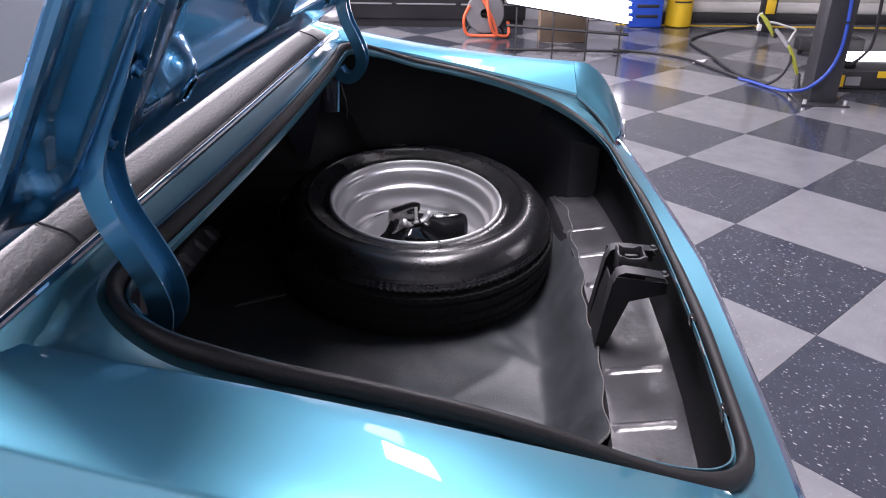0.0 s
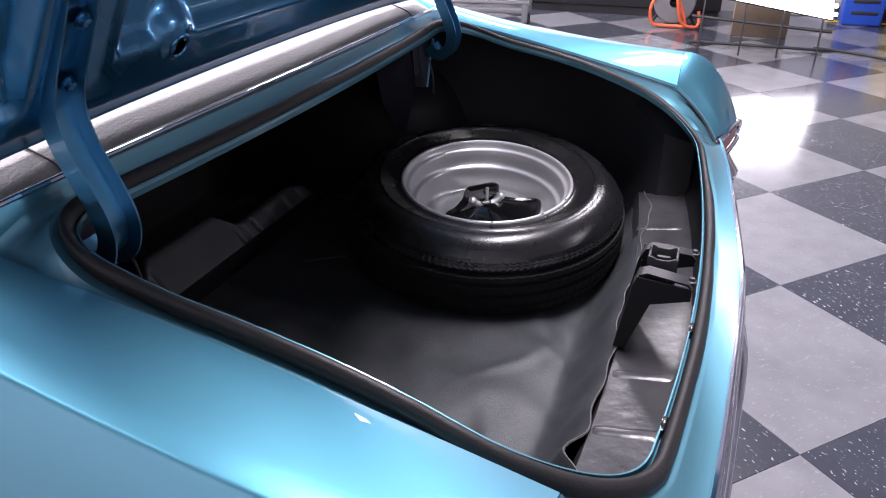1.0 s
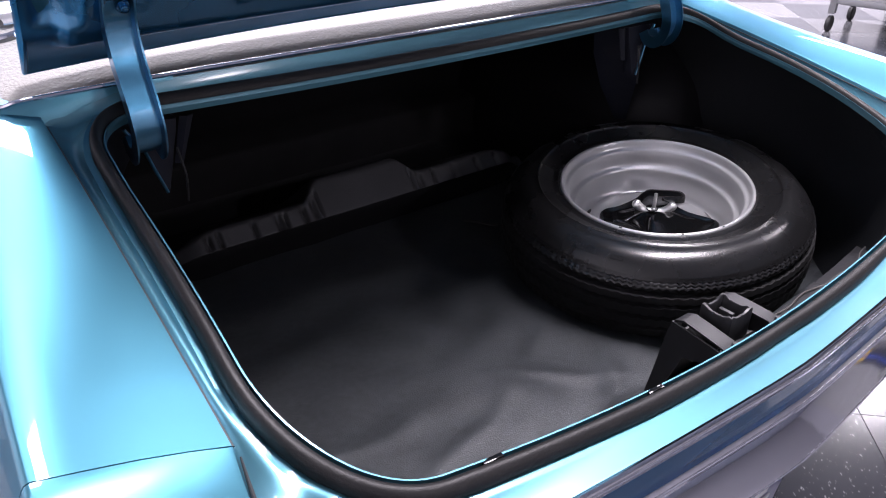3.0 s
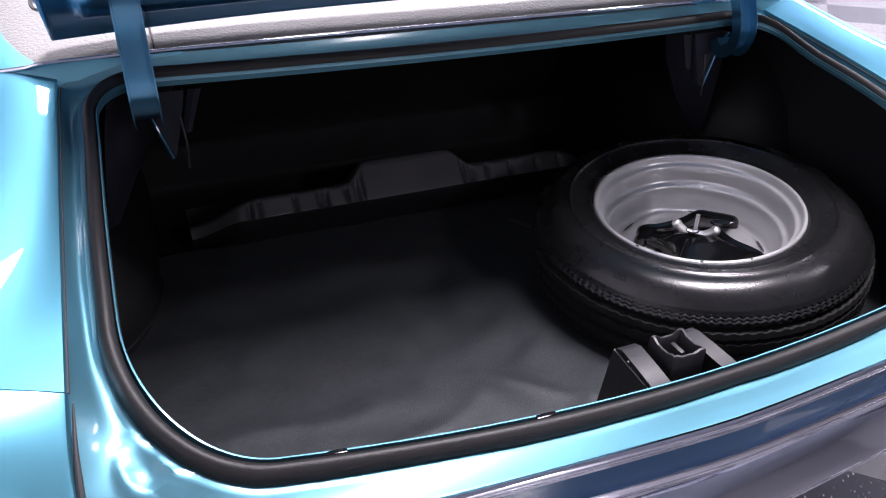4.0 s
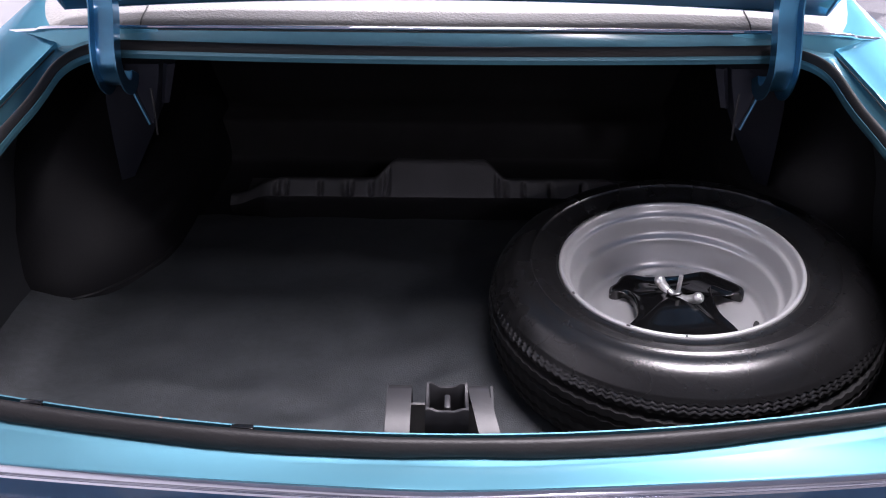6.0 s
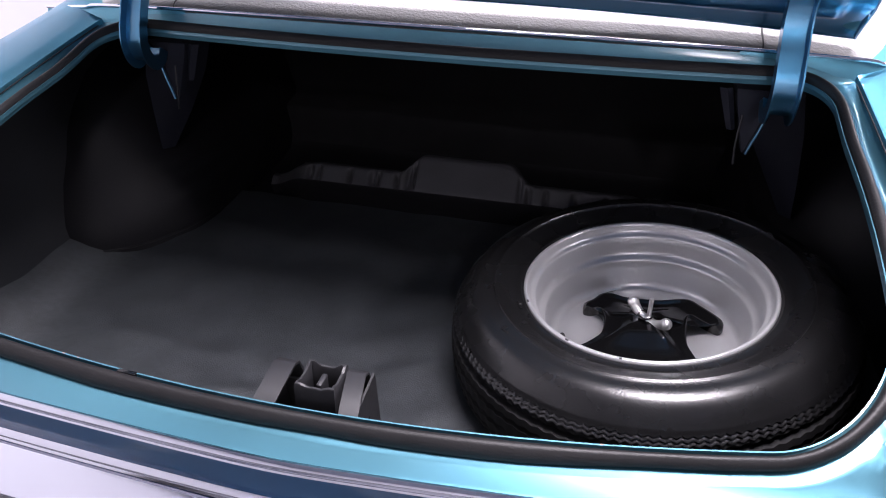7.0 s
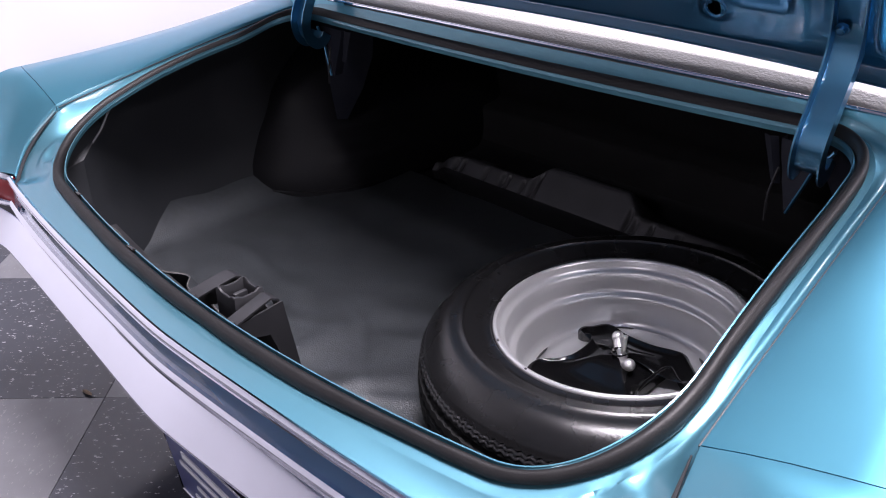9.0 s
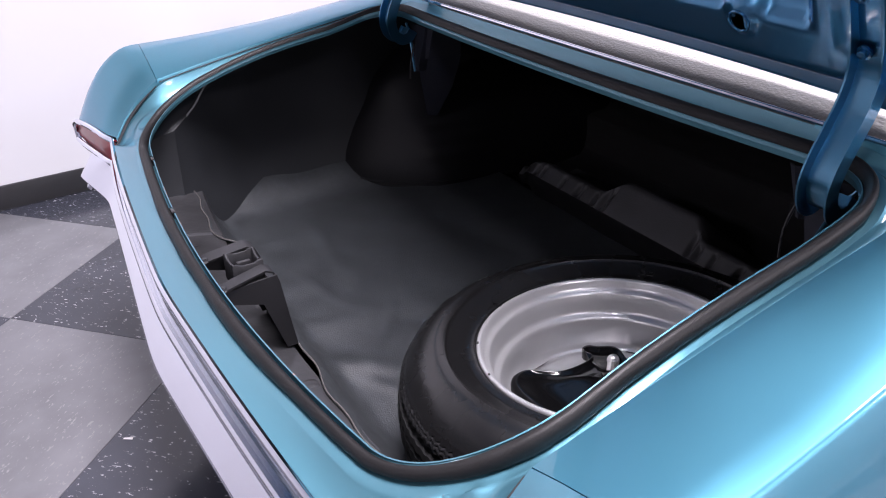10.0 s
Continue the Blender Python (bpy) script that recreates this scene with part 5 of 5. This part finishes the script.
armg = thing("swing_arm", "lime yellow swing arm with grey link and white rod", "swing arm")
part("arm_section", tube(smooth_path([(4.92, -1.700, 0.405), (4.90, -1.735, 0.372), (4.88, -1.78, 0.31), (4.86, -1.815, 0.245)], 4), [0.012 + 0.016 * math.sin(math.pi * k / 12) for k in range(13)], 10, flat=0.6), LIME, armg)
part("arm_section", tube([(4.20, -1.693, 0.293), (4.20, -1.715, 0.262), (4.20, -1.745, 0.20), (4.20, -1.780, 0.125), (4.20, -1.793, 0.090)], [0.012, 0.021, 0.024, 0.021, 0.012], 10, flat=0.6), LIME, armg)
part("arm_link", tube([(4.87, -1.83, 0.29), (4.60, -1.79, 0.275), (4.22, -1.702, 0.275)], [0.014, 0.016, 0.012], 8), GREYP, armg)
part("arm_joint", tube([(4.86, -1.84, 0.24), (4.86, -1.82, 0.27)], 0.02, 10), BLK, armg)
part("foot", tube([(4.20, -1.80, 0.10), (4.16, -1.79, 0.05), (4.10, -1.775, 0.0)], [0.016, 0.018, 0.03], 10), BLK, armg)
part("white_rod", tube(smooth_path([(4.90, -1.78, 0.345), (4.90, -1.84, 0.335), (4.90, -1.90, 0.318), (4.90, -1.985, 0.293), (4.89, -1.975, 0.26), (4.88, -1.945, 0.20)], 5), 0.008, 8), SHUT, armg)
part("white_plug", box(4.89, 4.93, -1.725, -1.698, 0.275, 0.325, 0.005), SHUT, armg)
part("white_lead", tube(smooth_path([(4.91, -1.712, 0.32), (4.91, -1.69, 0.36), (4.91, -1.695, 0.395), (4.905, -1.72, 0.41)], 5), 0.006, 8), SHUT, armg)
carriage = thing("lift_carriage", "black steel lift carriage block lying by the shutter", "lift carriage", pose(5.45, -2.36, 0))
part("block", box(-0.06, 0.08, -0.42, 0.12, 0.03, 0.14, 0.015, 3), BLK, carriage)
part("foot", box(-0.05, 0.07, -0.38, 0.08, 0.0, 0.03, 0.004), BLK, carriage)
part("handle", tube(smooth_path([(-0.065, -0.04, 0.06), (-0.09, -0.07, 0.08), (-0.09, -0.12, 0.085), (-0.065, -0.15, 0.07)], 4), 0.007, 8), SHUT, carriage)
ctrl = thing("lift_control", "black control box with a yellow label on a post", "control box", pose(6.55, -2.33, 0))
part("post", box(-0.035, 0.035, -0.045, 0.045, 0, 1.2, 0.006), BLK, ctrl)
part("box", box(-0.05, 0.05, -0.07, 0.07, 0.13, 0.75, 0.01), BLK, ctrl)
part("label_plate", box(-0.056, -0.051, -0.048, 0.042, 0.175, 0.305, 0.002), YELLOW, ctrl)
rail = thing("lift_rail", "black steel lift rail with a round rubber pad", "lift rail", pose(4.22, -2.36, 0))
part("beam", box(-0.10, 0.16, -1.4, 0.35, 0.015, 0.15, 0.012, 3), BLK, rail)
part("foot", box(-0.12, 0.18, -1.4, 0.33, 0, 0.015), BLK, rail)
part("label_plate", box(-0.104, -0.1005, 0.275, 0.335, 0.035, 0.115), YELLOW, rail)
part("label_plate", box(-0.104, -0.1005, 0.165, 0.265, 0.045, 0.105), GREYP, rail)
part("label_plate", box(-0.104, -0.1005, 0.0, 0.06, 0.10, 0.145), YELLOW, rail)
b = lathe([(0.028, 0.0), (0.055, 0.0), (0.06, 0.012), (0.056, 0.03), (0.04, 0.034), (0.028, 0.028)], 24)
b.transform(Matrix.Translation((0.0, 0.235, 0.15)))
part("rubber_pad", b, TREAD, rail, "round black rubber lift pad")
part("lead", tube(smooth_path([(0.0, 0.20, 0.175), (-0.04, 0.16, 0.24), (-0.06, 0.13, 0.32), (-0.08, 0.14, 0.5), (-0.08, 0.18, 0.75), (0.05, 0.30, 1.1)], 6), 0.011, 8), BLK, rail)
tubel = thing("tube_light", "slim white glowing tube light on the floor", "light", pose(5.02, -3.42, 0))
part("tube", box(-0.03, 0.03, -0.95, 0.97, 0.035, 0.105, 0.02, 3), SOFT, tubel)
part("housing", box(-0.025, 0.05, -0.97, 0.98, 0.0, 0.035, 0.008), GREYP, tubel)

cart = thing("utility_cart", "grey plastic utility cart holding white rags", "cart", pose(5.25, 2.05, 0, 0, 0, 10))
for z in (0.20, 0.75):
    part("tray", box(-0.28, 0.28, -0.45, 0.45, z, z + 0.05, 0.015), GREYP, cart)
    part("tray_rim", tube([(-0.28, -0.45, z + 0.09), (0.28, -0.45, z + 0.09), (0.28, 0.45, z + 0.09), (-0.28, 0.45, z + 0.09)], 0.014, 8, closed=True), GREYP, cart)
for sx in (-1, 1):
    for sy in (-1, 1):
        part("upright", box(sx * 0.26 - 0.025, sx * 0.26 + 0.025, sy * 0.42 - 0.025, sy * 0.42 + 0.025, 0.13, 0.76, 0.008), GREYP, cart)
        b = lathe([(0.0001, -0.018), (0.05, -0.018), (0.058, -0.01), (0.058, 0.01), (0.05, 0.018), (0.0001, 0.018)], 20)
        b.transform(Matrix.Translation((sx * 0.26, sy * 0.42, 0.058)) @ Matrix.Rotation(radians(90), 4, "X"))
        part("castor", b, BLK, cart)
for k in range(5):
    b = bmesh.new()
    bmesh.ops.create_icosphere(b, subdivisions=3, radius=0.09)
    for v in b.verts:
        v.co *= 1 + 0.5 * noise.noise(v.co * 14 + Vector((k * 3, 0, 0)))
        v.co.z *= 0.55
    rag = tagged(part("rag", b, CLOTH), "crumpled white shop rag on the cart", "rag", "rags on the cart")
    rag.matrix_basis = cart.matrix_basis @ pose(-0.1 + 0.06 * (k % 2), -0.33 + 0.16 * k, 0.295, 0, 0, 50 * k)

crumb = thing("debris", "small white chip lying on the tiled floor", "debris", pose(-0.538, -0.078, 0.0, 0, 0, 60))
part("chip", thicken(grid([[Vector((0.011 * a, 0.003 * b, 0.002 + 0.001 * a * b)) for a in (-1, 0, 1)] for b in (-1, 0, 1)]), 0.0012), CLOTH, crumb)

leaf = thing("dry_leaf", "curled brown leaf fragment on the tiled floor", "leaf", pose(-0.876, 0.131, 0.0, 0, 0, 8))
part("blade", thicken(grid([[Vector((0.020 * a, 0.006 * b * (1 - 0.5 * a * a), 0.002 + 0.004 * b * b + 0.002 * a)) for b in (-1, -0.5, 0, 0.5, 1)] for a in (-1, -0.5, 0, 0.5, 1)]), 0.0006), WOODB, leaf)

# ---- floor tiles ----
def tile_mesh(name, mat):
    h = TILE / 2 - 0.0004
    bm = bmesh.new()
    a = [bm.verts.new((sx * h, sy * h, -0.004)) for sx, sy in ((-1, -1), (1, -1), (1, 1), (-1, 1))]
    b = [bm.verts.new((sx * (h - 0.0006), sy * (h - 0.0006), 0)) for sx, sy in ((-1, -1), (1, -1), (1, 1), (-1, 1))]
    bm.faces.new(b)
    for k in range(4):
        bm.faces.new((a[k], a[(k + 1) % 4], b[(k + 1) % 4], b[k]))
    bmesh.ops.recalc_face_normals(bm, faces=bm.faces)
    me = bpy.data.meshes.new(name)
    bm.to_mesh(me)
    bm.free()
    me.materials.append(mat)
    return me


dark_tile, light_tile = tile_mesh("tile_dark", TILE_D), tile_mesh("tile_light", TILE_L)
spots = []
for i in range(-16, 20):
    for j in range(-16, 20):
        c = Vector((GX, GY, 0)) + U * (TILE * (i + 0.5)) + V * (TILE * (j + 0.5))
        if X0 - 1.3 < c.x < X1 + 0.2 and Y0 - 0.2 < c.y < Y1 + 0.2:
            spots.append(((c - Vector((1.8, -0.6, 0))).length, i, j, c))
spots.sort(key=lambda q: q[0])
far = {0: bmesh.new(), 1: bmesh.new()}
for k, (_, i, j, c) in enumerate(spots):
    m = Matrix.Translation(c) @ Matrix.Rotation(GA + math.pi / 2 * ((i * 7 + j * 3) % 4), 4, "Z")
    me = dark_tile if (i + j) % 2 == 0 else light_tile
    if k < 290:
        ob = new("tile", me)
        ob.parent = floor
        ob.matrix_basis = m
    else:
        h = TILE / 2 - 0.0005
        bm = far[(i + j) % 2]
        bm.faces.new([bm.verts.new(m @ Vector((sx * h, sy * h, 0))) for sx, sy in ((-1, -1), (1, -1), (1, 1), (-1, 1))])
for k, mt in ((0, TILE_D), (1, TILE_L)):
    if far[k].faces:
        tagged(part("far_tiles", far[k], mt, floor), kind="stuff")
    else:
        far[k].free()
